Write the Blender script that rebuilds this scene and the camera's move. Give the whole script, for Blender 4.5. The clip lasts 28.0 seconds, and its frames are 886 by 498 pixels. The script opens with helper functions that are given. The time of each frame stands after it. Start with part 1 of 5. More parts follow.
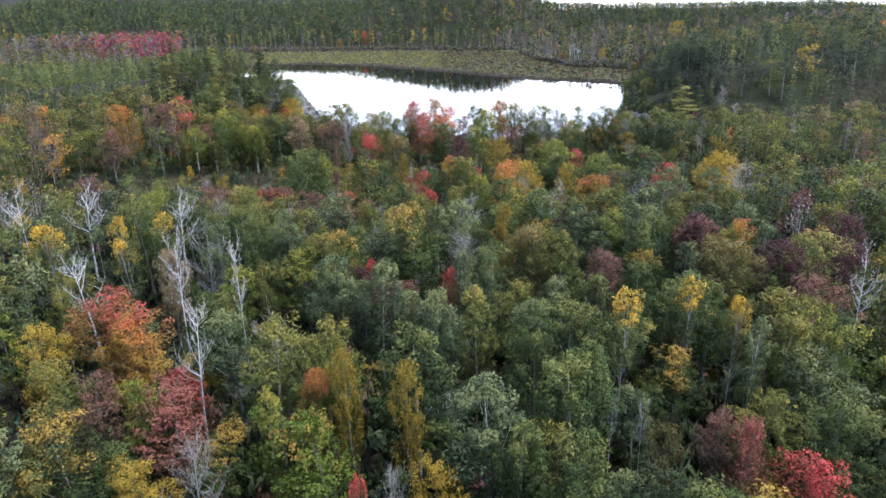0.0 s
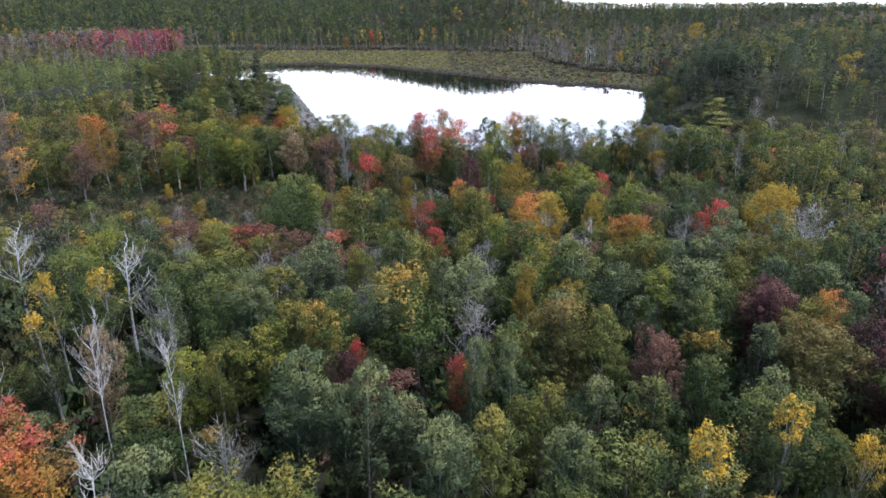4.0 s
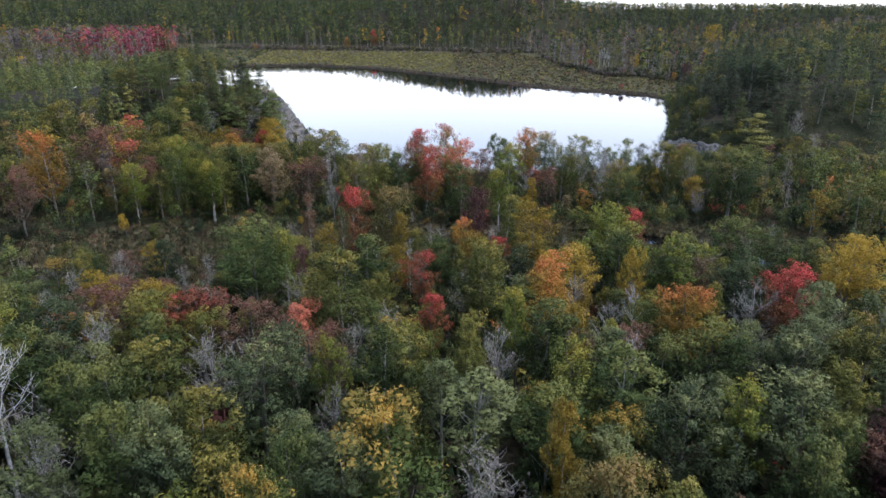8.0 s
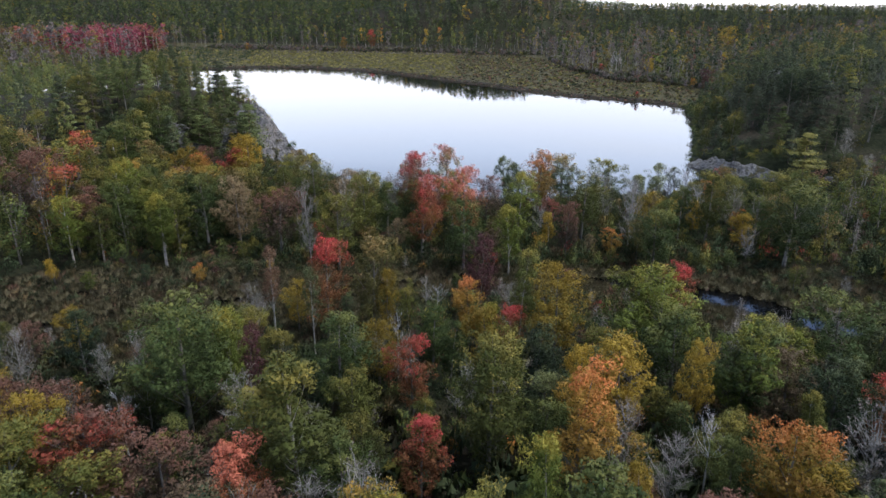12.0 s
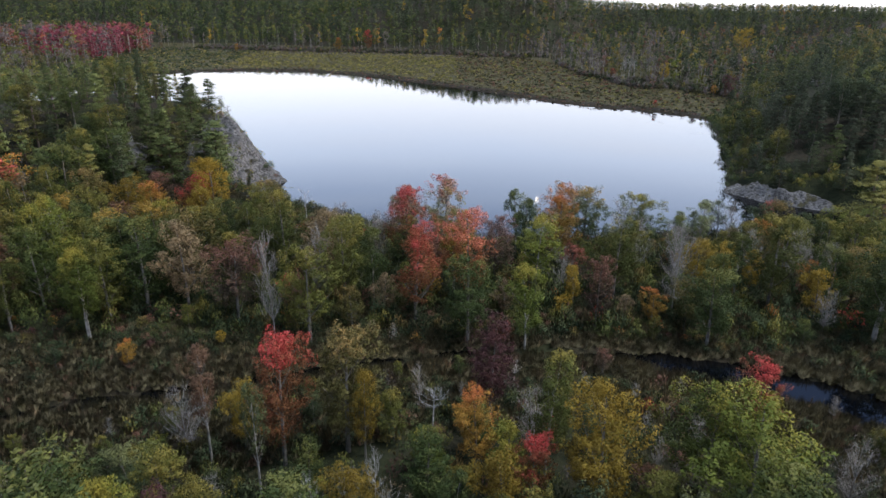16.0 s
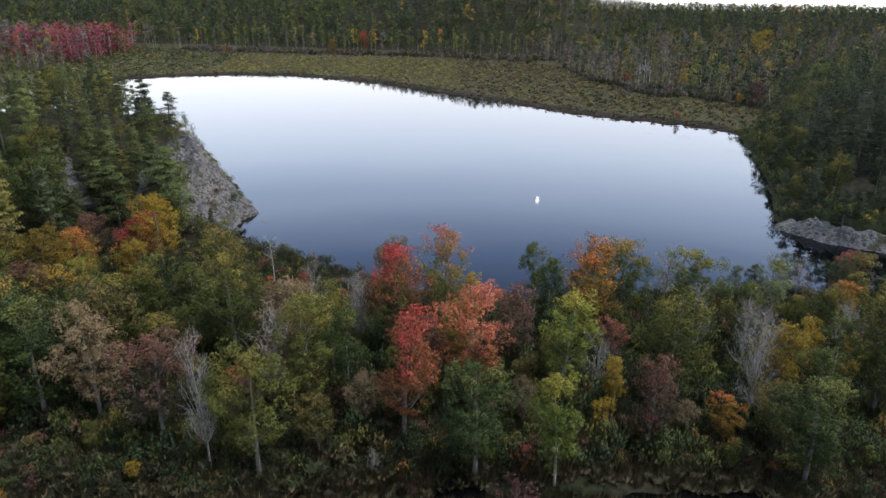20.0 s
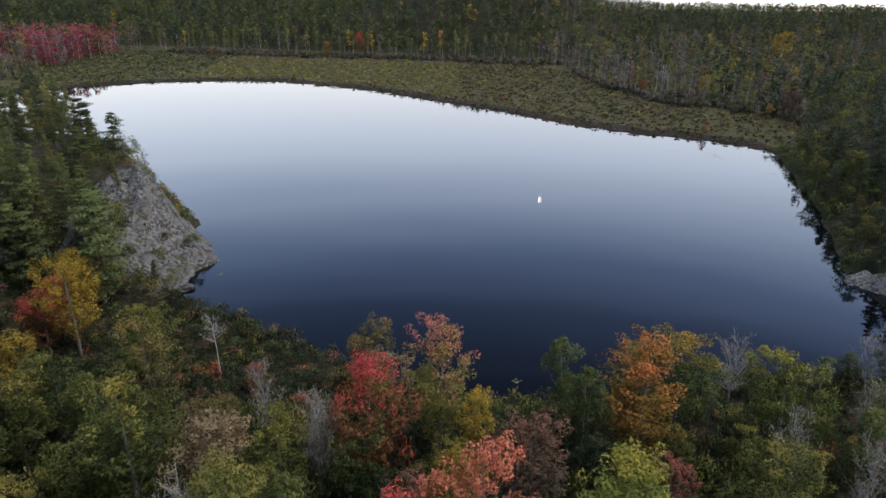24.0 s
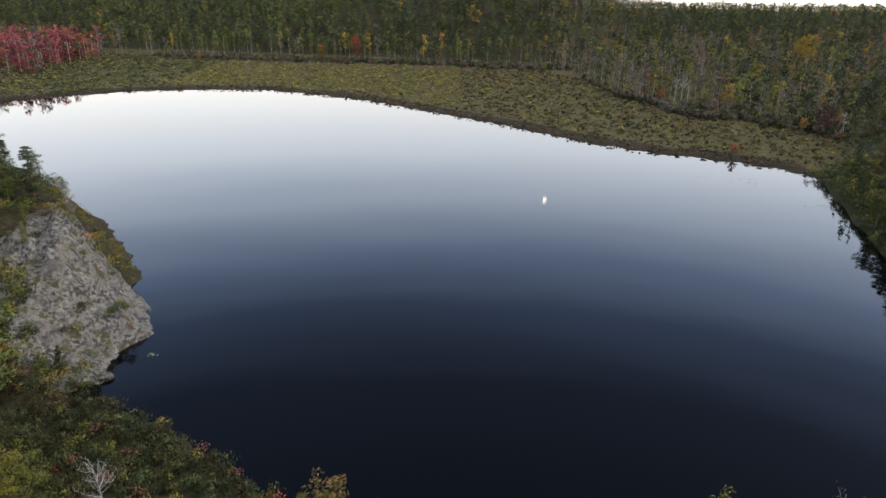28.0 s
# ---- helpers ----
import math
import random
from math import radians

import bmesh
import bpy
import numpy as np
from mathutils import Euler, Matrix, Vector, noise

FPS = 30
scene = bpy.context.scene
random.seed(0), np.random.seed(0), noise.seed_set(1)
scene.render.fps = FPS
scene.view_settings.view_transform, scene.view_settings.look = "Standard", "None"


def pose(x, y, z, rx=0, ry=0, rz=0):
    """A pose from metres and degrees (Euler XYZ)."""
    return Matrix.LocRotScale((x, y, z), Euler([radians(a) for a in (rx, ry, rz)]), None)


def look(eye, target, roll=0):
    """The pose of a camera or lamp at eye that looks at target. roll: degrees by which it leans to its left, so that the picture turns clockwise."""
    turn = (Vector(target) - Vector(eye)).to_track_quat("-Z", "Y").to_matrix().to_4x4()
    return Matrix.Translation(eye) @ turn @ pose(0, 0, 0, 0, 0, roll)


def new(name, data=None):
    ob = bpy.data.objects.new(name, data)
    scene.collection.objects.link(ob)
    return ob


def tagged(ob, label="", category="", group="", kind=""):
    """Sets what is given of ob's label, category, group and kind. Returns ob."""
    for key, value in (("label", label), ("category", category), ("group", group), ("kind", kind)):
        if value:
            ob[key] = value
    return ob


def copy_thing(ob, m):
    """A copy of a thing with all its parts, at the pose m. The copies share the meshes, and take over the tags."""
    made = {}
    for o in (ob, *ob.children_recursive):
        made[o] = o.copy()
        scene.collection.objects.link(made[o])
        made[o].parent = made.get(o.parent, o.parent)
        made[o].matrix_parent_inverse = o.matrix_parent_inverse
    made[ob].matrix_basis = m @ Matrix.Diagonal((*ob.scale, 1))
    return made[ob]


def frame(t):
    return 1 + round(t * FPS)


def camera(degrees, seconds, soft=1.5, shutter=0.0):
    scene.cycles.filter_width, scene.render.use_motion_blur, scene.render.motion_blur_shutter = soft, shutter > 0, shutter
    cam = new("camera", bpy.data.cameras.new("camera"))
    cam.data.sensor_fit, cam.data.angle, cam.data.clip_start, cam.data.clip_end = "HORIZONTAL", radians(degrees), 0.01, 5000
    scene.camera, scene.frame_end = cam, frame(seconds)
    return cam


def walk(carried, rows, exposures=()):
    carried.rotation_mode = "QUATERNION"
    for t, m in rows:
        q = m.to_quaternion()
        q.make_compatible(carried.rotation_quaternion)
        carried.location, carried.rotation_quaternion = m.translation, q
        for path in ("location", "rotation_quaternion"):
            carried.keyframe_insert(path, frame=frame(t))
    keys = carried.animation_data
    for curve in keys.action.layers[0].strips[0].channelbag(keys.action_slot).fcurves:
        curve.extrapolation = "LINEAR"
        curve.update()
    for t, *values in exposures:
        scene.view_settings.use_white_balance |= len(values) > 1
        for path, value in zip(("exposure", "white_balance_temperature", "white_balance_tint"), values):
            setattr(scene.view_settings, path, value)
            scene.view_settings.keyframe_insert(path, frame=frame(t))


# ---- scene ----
cam = camera(66.0, 28.0, 1.5, 0.4)
# seconds, x, y, z, tilt, lean, turn
FLIGHT = [
    (0, -1.016, 0.000, 39.919, 69.191, 0.977, -0.859),
    (1, -0.977, 3.677, 40.100, 69.137, 0.825, -0.661),
    (2, -0.906, 7.937, 40.241, 69.087, 0.679, -0.490),
    (3, -0.814, 12.617, 40.345, 69.041, 0.540, -0.346),
    (4, -0.709, 17.589, 40.414, 68.997, 0.408, -0.225),
    (5, -0.599, 22.761, 40.453, 68.957, 0.282, -0.126),
    (6, -0.489, 28.065, 40.464, 68.920, 0.163, -0.047),
    (7, -0.385, 33.456, 40.451, 68.885, 0.050, 0.014),
    (8, -0.292, 38.907, 40.417, 68.853, -0.056, 0.060),
    (9, -0.212, 44.402, 40.365, 68.823, -0.155, 0.091),
    (10, -0.148, 49.934, 40.298, 68.795, -0.248, 0.110),
    (11, -0.101, 55.504, 40.219, 68.768, -0.334, 0.119),
    (12, -0.071, 61.114, 40.132, 68.743, -0.414, 0.120),
    (13, -0.057, 66.768, 40.040, 68.719, -0.487, 0.115),
    (14, -0.058, 72.469, 39.946, 68.695, -0.553, 0.105),
    (15, -0.070, 78.216, 39.852, 68.673, -0.613, 0.094),
    (16, -0.089, 84.007, 39.763, 68.650, -0.666, 0.082),
    (17, -0.110, 89.834, 39.682, 68.628, -0.713, 0.073),
    (18, -0.129, 95.685, 39.611, 68.606, -0.753, 0.066),
    (19, -0.136, 101.547, 39.554, 68.583, -0.787, 0.066),
    (20, -0.124, 107.401, 39.514, 68.560, -0.814, 0.074),
    (21, -0.085, 113.229, 39.494, 68.535, -0.834, 0.091),
    (22, -0.007, 119.012, 39.498, 68.510, -0.848, 0.119),
    (23, 0.119, 124.737, 39.528, 68.483, -0.855, 0.162),
    (24, 0.308, 130.391, 39.588, 68.455, -0.855, 0.220),
    (25, 0.571, 135.976, 39.681, 68.424, -0.849, 0.295),
    (26, 0.923, 141.502, 39.810, 68.392, -0.836, 0.390),
    (27, 1.379, 146.996, 39.979, 68.357, -0.817, 0.507),
    (28, 1.957, 152.508, 40.189, 68.319, -0.791, 0.647),
]


def flight_pose(x, y, z, tilt, lean, turn):
    return pose(x, y, z, 0, 0, turn) @ pose(0, 0, 0, tilt) @ pose(0, 0, 0, 0, 0, -lean)


walk(cam, [(r[0], flight_pose(*r[1:])) for r in FLIGHT], [(0, 2.84, 6000, 15), (5, 2.46, 6120, 16), (11, 2.10, 6380, 16), (17, 1.95, 6520, 15), (21, 1.88, 6620, 14), (24, 1.66, 6720, 14), (26, 1.72, 7020, 13), (28, 1.92, 7600, 13)])
SUN_EL = 8
SUN_AZ = 100
SKY_STRENGTH = 0.04
SUN_ENERGY = 1.0
LAMP_EL = 66
LAMP_COLOUR = (0.86, 0.94, 1.0)
AIR = 1.0
DUST = 4.0
OZONE = 2.0
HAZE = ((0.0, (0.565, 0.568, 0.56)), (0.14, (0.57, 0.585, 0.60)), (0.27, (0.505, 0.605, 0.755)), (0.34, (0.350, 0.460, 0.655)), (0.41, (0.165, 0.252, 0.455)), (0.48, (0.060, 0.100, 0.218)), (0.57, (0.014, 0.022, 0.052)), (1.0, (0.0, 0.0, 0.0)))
MOON = 2.0

# ---- light: late dusk under a pale, clear sky; the sun is almost down and the moon is up ahead ----
world = bpy.data.worlds.new("dusk_sky")
scene.world = world
world.use_nodes = True
wn, wl = world.node_tree.nodes, world.node_tree.links
sky = wn.new("ShaderNodeTexSky")
sky.sky_type = "NISHITA"
sky.sun_disc = False
sky.sun_elevation = radians(SUN_EL)
sky.sun_rotation = radians(SUN_AZ)
sky.air_density, sky.dust_density, sky.ozone_density = AIR, DUST, OZONE
wn["Background"].inputs["Strength"].default_value = 1.0
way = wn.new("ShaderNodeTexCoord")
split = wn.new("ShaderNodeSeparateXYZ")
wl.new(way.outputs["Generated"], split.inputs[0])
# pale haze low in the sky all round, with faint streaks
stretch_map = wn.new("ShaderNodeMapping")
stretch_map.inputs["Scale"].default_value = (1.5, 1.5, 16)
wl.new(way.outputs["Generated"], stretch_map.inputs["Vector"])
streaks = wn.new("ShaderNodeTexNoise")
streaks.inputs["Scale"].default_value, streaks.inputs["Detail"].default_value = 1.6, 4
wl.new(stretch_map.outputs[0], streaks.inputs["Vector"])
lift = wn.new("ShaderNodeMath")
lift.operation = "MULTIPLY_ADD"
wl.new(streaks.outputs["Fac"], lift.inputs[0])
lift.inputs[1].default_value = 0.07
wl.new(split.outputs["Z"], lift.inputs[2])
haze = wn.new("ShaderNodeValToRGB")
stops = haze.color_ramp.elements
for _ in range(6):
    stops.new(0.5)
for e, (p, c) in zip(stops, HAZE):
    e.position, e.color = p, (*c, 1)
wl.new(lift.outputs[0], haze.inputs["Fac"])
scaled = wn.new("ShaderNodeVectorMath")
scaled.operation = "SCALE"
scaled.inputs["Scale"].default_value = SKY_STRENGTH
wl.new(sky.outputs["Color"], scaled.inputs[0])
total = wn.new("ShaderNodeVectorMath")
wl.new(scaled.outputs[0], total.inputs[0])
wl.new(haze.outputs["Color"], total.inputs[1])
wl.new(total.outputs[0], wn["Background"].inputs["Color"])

sun_data = bpy.data.lights.new("sun", "SUN")
sun_data.energy, sun_data.angle, sun_data.color = SUN_ENERGY, radians(30), LAMP_COLOUR
sun_lamp = new("sun", sun_data)
_e, _a = radians(LAMP_EL), radians(SUN_AZ)
_from = Vector((math.sin(_a) * math.cos(_e), math.cos(_a) * math.cos(_e), math.sin(_e)))
sun_lamp.matrix_basis = look(_from * 900, (0, 0, 0))
tagged(sun_lamp, kind="structure")

# ---- materials ----


def node_material(name, roughness=0.8, specular=0.2):
    m = bpy.data.materials.new(name)
    m.use_nodes = True
    n, l = m.node_tree.nodes, m.node_tree.links
    b = n["Principled BSDF"]
    b.inputs["Roughness"].default_value = roughness
    b.inputs["Specular IOR Level"].default_value = specular
    return m, n, l, b


def math_node(n, l, op, a, b):
    k = n.new("ShaderNodeMath")
    k.operation = op
    for socket, v in zip(k.inputs, (a, b)):
        if isinstance(v, (int, float)):
            socket.default_value = v
        else:
            l.new(v, socket)
    return k.outputs[0]


def world_noise(n, l, scale, detail=4.0):
    g = n.new("ShaderNodeNewGeometry")
    t = n.new("ShaderNodeTexNoise")
    t.inputs["Scale"].default_value, t.inputs["Detail"].default_value = scale, detail
    l.new(g.outputs["Position"], t.inputs["Vector"])
    return t.outputs["Fac"]


def ramp_node(n, l, fac, stops):
    r = n.new("ShaderNodeValToRGB")
    e = r.color_ramp.elements
    while len(e) < len(stops):
        e.new(0.5)
    for k, (p, c) in zip(e, stops):
        k.position, k.color = p, (*c, 1)
    l.new(fac, r.inputs["Fac"])
    return r.outputs["Color"]


def mix_node(n, l, fac, a, b):
    k = n.new("ShaderNodeMix")
    k.data_type = "RGBA"
    l.new(fac, k.inputs["Factor"])
    for socket, v in ((k.inputs[6], a), (k.inputs[7], b)):
        if isinstance(v, tuple):
            socket.default_value = (*v, 1)
        else:
            l.new(v, socket)
    return k.outputs[2]


def shade(c, f):
    return tuple(min(1.0, v * f) for v in c)


def leaf_material(name, colour, second, tips=None, joined=False, spread=0.08, edge=0.42):
    """Leaves: from colour to second by tree and by leaf; tips: leaves high and outside, turned on autumn hues, painted
    lighter as lit tops on greens.
    """
    m, n, l, b = node_material(name, 0.65, 0.12)
    isl = n.new("ShaderNodeNewGeometry").outputs["Random Per Island"]
    if joined:
        at = n.new("ShaderNodeAttribute")
        at.attribute_name = "tone"
        per_tree = at.outputs["Fac"]
    else:
        per_tree = n.new("ShaderNodeObjectInfo").outputs["Random"]
    patch = world_noise(n, l, 0.55, 3)
    f = math_node(n, l, "MULTIPLY", per_tree, 0.7 if joined else 0.5)
    f = math_node(n, l, "ADD", f, math_node(n, l, "MULTIPLY", isl, 0.15 if joined else spread))
    f = math_node(n, l, "ADD", f, math_node(n, l, "MULTIPLY", math_node(n, l, "SUBTRACT", patch, 0.3), 0.3 if joined else 0.5))
    colour, second = shade(colour, 0.94), shade(second, 0.94)
    col = ramp_node(n, l, f, [(0.10, shade(colour, 0.5)), (0.45, colour), (0.95, second)])
    # higher leaves take the tip colour; on greens this paints in light from above
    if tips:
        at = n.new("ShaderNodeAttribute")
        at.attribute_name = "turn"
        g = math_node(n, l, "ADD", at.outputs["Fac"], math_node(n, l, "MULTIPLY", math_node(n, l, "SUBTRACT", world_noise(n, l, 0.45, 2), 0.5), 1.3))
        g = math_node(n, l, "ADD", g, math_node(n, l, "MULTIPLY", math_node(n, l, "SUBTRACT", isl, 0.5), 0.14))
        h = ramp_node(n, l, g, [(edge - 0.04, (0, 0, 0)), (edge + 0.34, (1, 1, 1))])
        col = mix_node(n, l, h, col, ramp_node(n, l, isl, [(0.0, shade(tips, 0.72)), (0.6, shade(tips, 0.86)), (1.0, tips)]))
    l.new(col, b.inputs["Base Color"])
    tr = n.new("ShaderNodeBsdfTranslucent")
    l.new(col, tr.inputs["Color"])
    mx = n.new("ShaderNodeMixShader")
    mx.inputs[0].default_value = 0.2
    l.new(b.outputs[0], mx.inputs[1])
    l.new(tr.outputs[0], mx.inputs[2])
    l.new(mx.outputs[0], n["Material Output"].inputs["Surface"])
    return m


def bark_material(name, colour, dark):
    m, n, l, b = node_material(name, 0.85, 0.15)
    f = world_noise(n, l, 2.2, 6)
    f = math_node(n, l, "ADD", f, math_node(n, l, "MULTIPLY", world_noise(n, l, 0.4, 2), 0.4))
    l.new(ramp_node(n, l, f, [(0.45, dark), (0.72, colour)]), b.inputs["Base Color"])
    return m


# colour, lighter companion, tips (turned leaves; on the greens, light painted on the crown top)
HUES = {
    "green": ((0.060, 0.086, 0.026), (0.130, 0.150, 0.042), (0.180, 0.182, 0.050)),
    "deep": ((0.032, 0.050, 0.024), (0.066, 0.088, 0.040), (0.090, 0.108, 0.046)),
    "pale": ((0.076, 0.098, 0.044), (0.146, 0.164, 0.070), (0.205, 0.210, 0.080)),
    "olive": ((0.094, 0.106, 0.026), (0.186, 0.178, 0.040), (0.262, 0.212, 0.048)),
    "lime": ((0.115, 0.145, 0.028), (0.240, 0.240, 0.042), (0.320, 0.270, 0.048)),
    "gold": ((0.300, 0.205, 0.032), (0.520, 0.320, 0.040), None),
    "gilded": ((0.105, 0.122, 0.040), (0.200, 0.195, 0.050), (0.560, 0.330, 0.036)),
    "orange": ((0.300, 0.175, 0.036), (0.480, 0.260, 0.048), (0.560, 0.185, 0.060)),
    "ember": ((0.200, 0.120, 0.036), (0.340, 0.170, 0.045), (0.400, 0.085, 0.060)),
    "red": ((0.210, 0.090, 0.038), (0.360, 0.100, 0.055), (0.500, 0.075, 0.065)),
    "pink": ((0.170, 0.165, 0.040), (0.360, 0.230, 0.060), (0.560, 0.170, 0.150)),
    "crimson": ((0.210, 0.050, 0.068), (0.360, 0.090, 0.110), None),
    "maroon": ((0.090, 0.040, 0.038), (0.165, 0.062, 0.058), None),
    "russet": ((0.105, 0.078, 0.052), (0.165, 0.112, 0.074), (0.200, 0.098, 0.066)),
    "tan": ((0.215, 0.155, 0.088), (0.315, 0.220, 0.110), None),
    "peach": ((0.210, 0.120, 0.070), (0.320, 0.180, 0.095), None),
    "grey": ((0.185, 0.155, 0.136), (0.265, 0.220, 0.190), None),
    "sparse": ((0.130, 0.150, 0.060), (0.220, 0.220, 0.080), None),
    "turning": ((0.095, 0.135, 0.022), (0.210, 0.210, 0.030), (0.380, 0.170, 0.040)),
    "tipped": ((0.075, 0.104, 0.028), (0.160, 0.175, 0.040), (0.400, 0.240, 0.048)),
    "needle": ((0.074, 0.092, 0.044), (0.150, 0.164, 0.074), None),
    "needle_gold": ((0.155, 0.150, 0.046), (0.285, 0.250, 0.066), None),
    "salmon": ((0.190, 0.105, 0.060), (0.300, 0.140, 0.085), (0.340, 0.120, 0.085)),
    "needle_pale": ((0.108, 0.132, 0.046), (0.220, 0.232, 0.072), None),
    "coral": ((0.330, 0.140, 0.055), (0.520, 0.210, 0.085), (0.600, 0.185, 0.110)),
    "bronze": ((0.130, 0.116, 0.036), (0.245, 0.192, 0.055), (0.250, 0.165, 0.058)),
    "mauve": ((0.135, 0.112, 0.104), (0.210, 0.172, 0.157), None),
    "brown": ((0.042, 0.040, 0.019), (0.092, 0.080, 0.032), None),
    "needle_dark": ((0.064, 0.076, 0.046), (0.126, 0.136, 0.074), None),
    "marsh": ((0.205, 0.182, 0.060), (0.360, 0.302, 0.088), None),
    "sedge": ((0.135, 0.116, 0.066), (0.220, 0.190, 0.106), None),
}
LEAF, LEAF_JOINED = {}, {}


def leaf(hue, joined=False):
    store = LEAF_JOINED if joined else LEAF
    if hue not in store:
        a, b, tips = HUES[hue]
        store[hue] = leaf_material(hue + ("_leaves_far" if joined else "_leaves"), a, b, tips, joined, edge={"gilded": 0.6, "green": 0.72, "deep": 0.74, "pale": 0.7, "olive": 0.72, "lime": 0.7, "bronze": 0.74, "ember": 0.6, "tipped": 0.66, "turning": 0.8, "red": 0.57, "orange": 0.64, "pink": 0.62}.get(hue, 0.42))
    return store[hue]


BARK_GREY = bark_material("grey_bark", (0.17, 0.155, 0.135), (0.07, 0.062, 0.052))
BARK_PALE = bark_material("pale_bark", (0.30, 0.28, 0.25), (0.13, 0.12, 0.10))
BARK_DEAD = bark_material("bleached_wood", (0.42, 0.405, 0.39), (0.22, 0.21, 0.20))
BARK_DARK = bark_material("pine_bark", (0.13, 0.10, 0.08), (0.06, 0.05, 0.04))

# ---- the lie of the land ----
SHORE = [(-33, 225), (-35.5, 217), (-34, 211), (-25, 206), (-19, 202), (-12, 197), (-5, 191), (5, 188.5), (14, 190), (31, 193.5),
         (45, 194), (62, 193), (95, 197), (92, 201), (76, 205), (62, 214), (57, 220.5), (61, 227), (67, 243), (73, 261), (80, 288), (83, 299),
         (77, 308), (63, 316), (51, 321), (39, 330), (27, 342), (15, 354), (2, 366), (-13, 379), (-30, 393), (-48, 403), (-67, 411),
         (-99, 410), (-116, 405), (-136, 391), (-149, 378), (-165, 350), (-160, 320), (-120, 296), (-80, 280), (-58, 262), (-44, 243)]
BROOK = [(-75, 128), (-47, 137), (-37, 141.5), (-22, 145), (-8, 150), (4, 152.5), (16, 153), (26, 150.5), (32, 148), (40, 144.5), (48, 138), (75, 130)]


def smooth(a, b, v):
    u = np.clip((v - a) / (b - a), 0, 1)
    return u * u * (3 - 2 * u)


def line_distance(x, y, pts, closed):
    best = np.full(np.shape(x), 1e9)
    inside = np.zeros(np.shape(x), bool)
    for (x0, y0), (x1, y1) in zip(pts, pts[1:] + pts[:1] if closed else pts[1:]):
        ux, uy = x1 - x0, y1 - y0
        s = np.clip(((x - x0) * ux + (y - y0) * uy) / (ux * ux + uy * uy), 0, 1)
        best = np.minimum(best, np.hypot(x - x0 - s * ux, y - y0 - s * uy))
        if closed:
            cross = (y0 > y) != (y1 > y)
            inside ^= cross & (x < (x1 - x0) * (y - y0) / ((y1 - y0) or 1e-9) + x0)
    return np.where(inside, -best, best)


def waves(x, y, seed, size):
    r = np.random.RandomState(seed)
    total = 0
    for k in range(5):
        a, p = r.uniform(0, 6.28), r.uniform(0, 6.28)
        q = 6.28 / (size * r.uniform(0.6, 1.6))
        total = total + np.sin((x * math.cos(a) + y * math.sin(a)) * q + p + 1.3 * np.sin((x * math.sin(a) - y * math.cos(a)) * q * 0.7))
    return total / 5


def marsh_back(x):
    """Where the far wood begins behind the marsh."""
    left = 505 - 0.14 * (x + 100)
    return np.where(x < 55, left, left + np.clip((x - 55) * 1.6, 0, 95)) + 5 * waves(x, x * 0, 3, 60) + 4 * waves(x, x * 0, 9, 17)


def marsh_wood(x):
    """Front edge of the half-bare wood that stands on the marsh's dry side, beside the pine hill."""
    return np.interp(x, [44, 57, 61, 66, 73, 79, 91, 93, 102, 104, 110], [470, 446, 402, 392, 373, 363, 366, 355, 352, 339, 333])


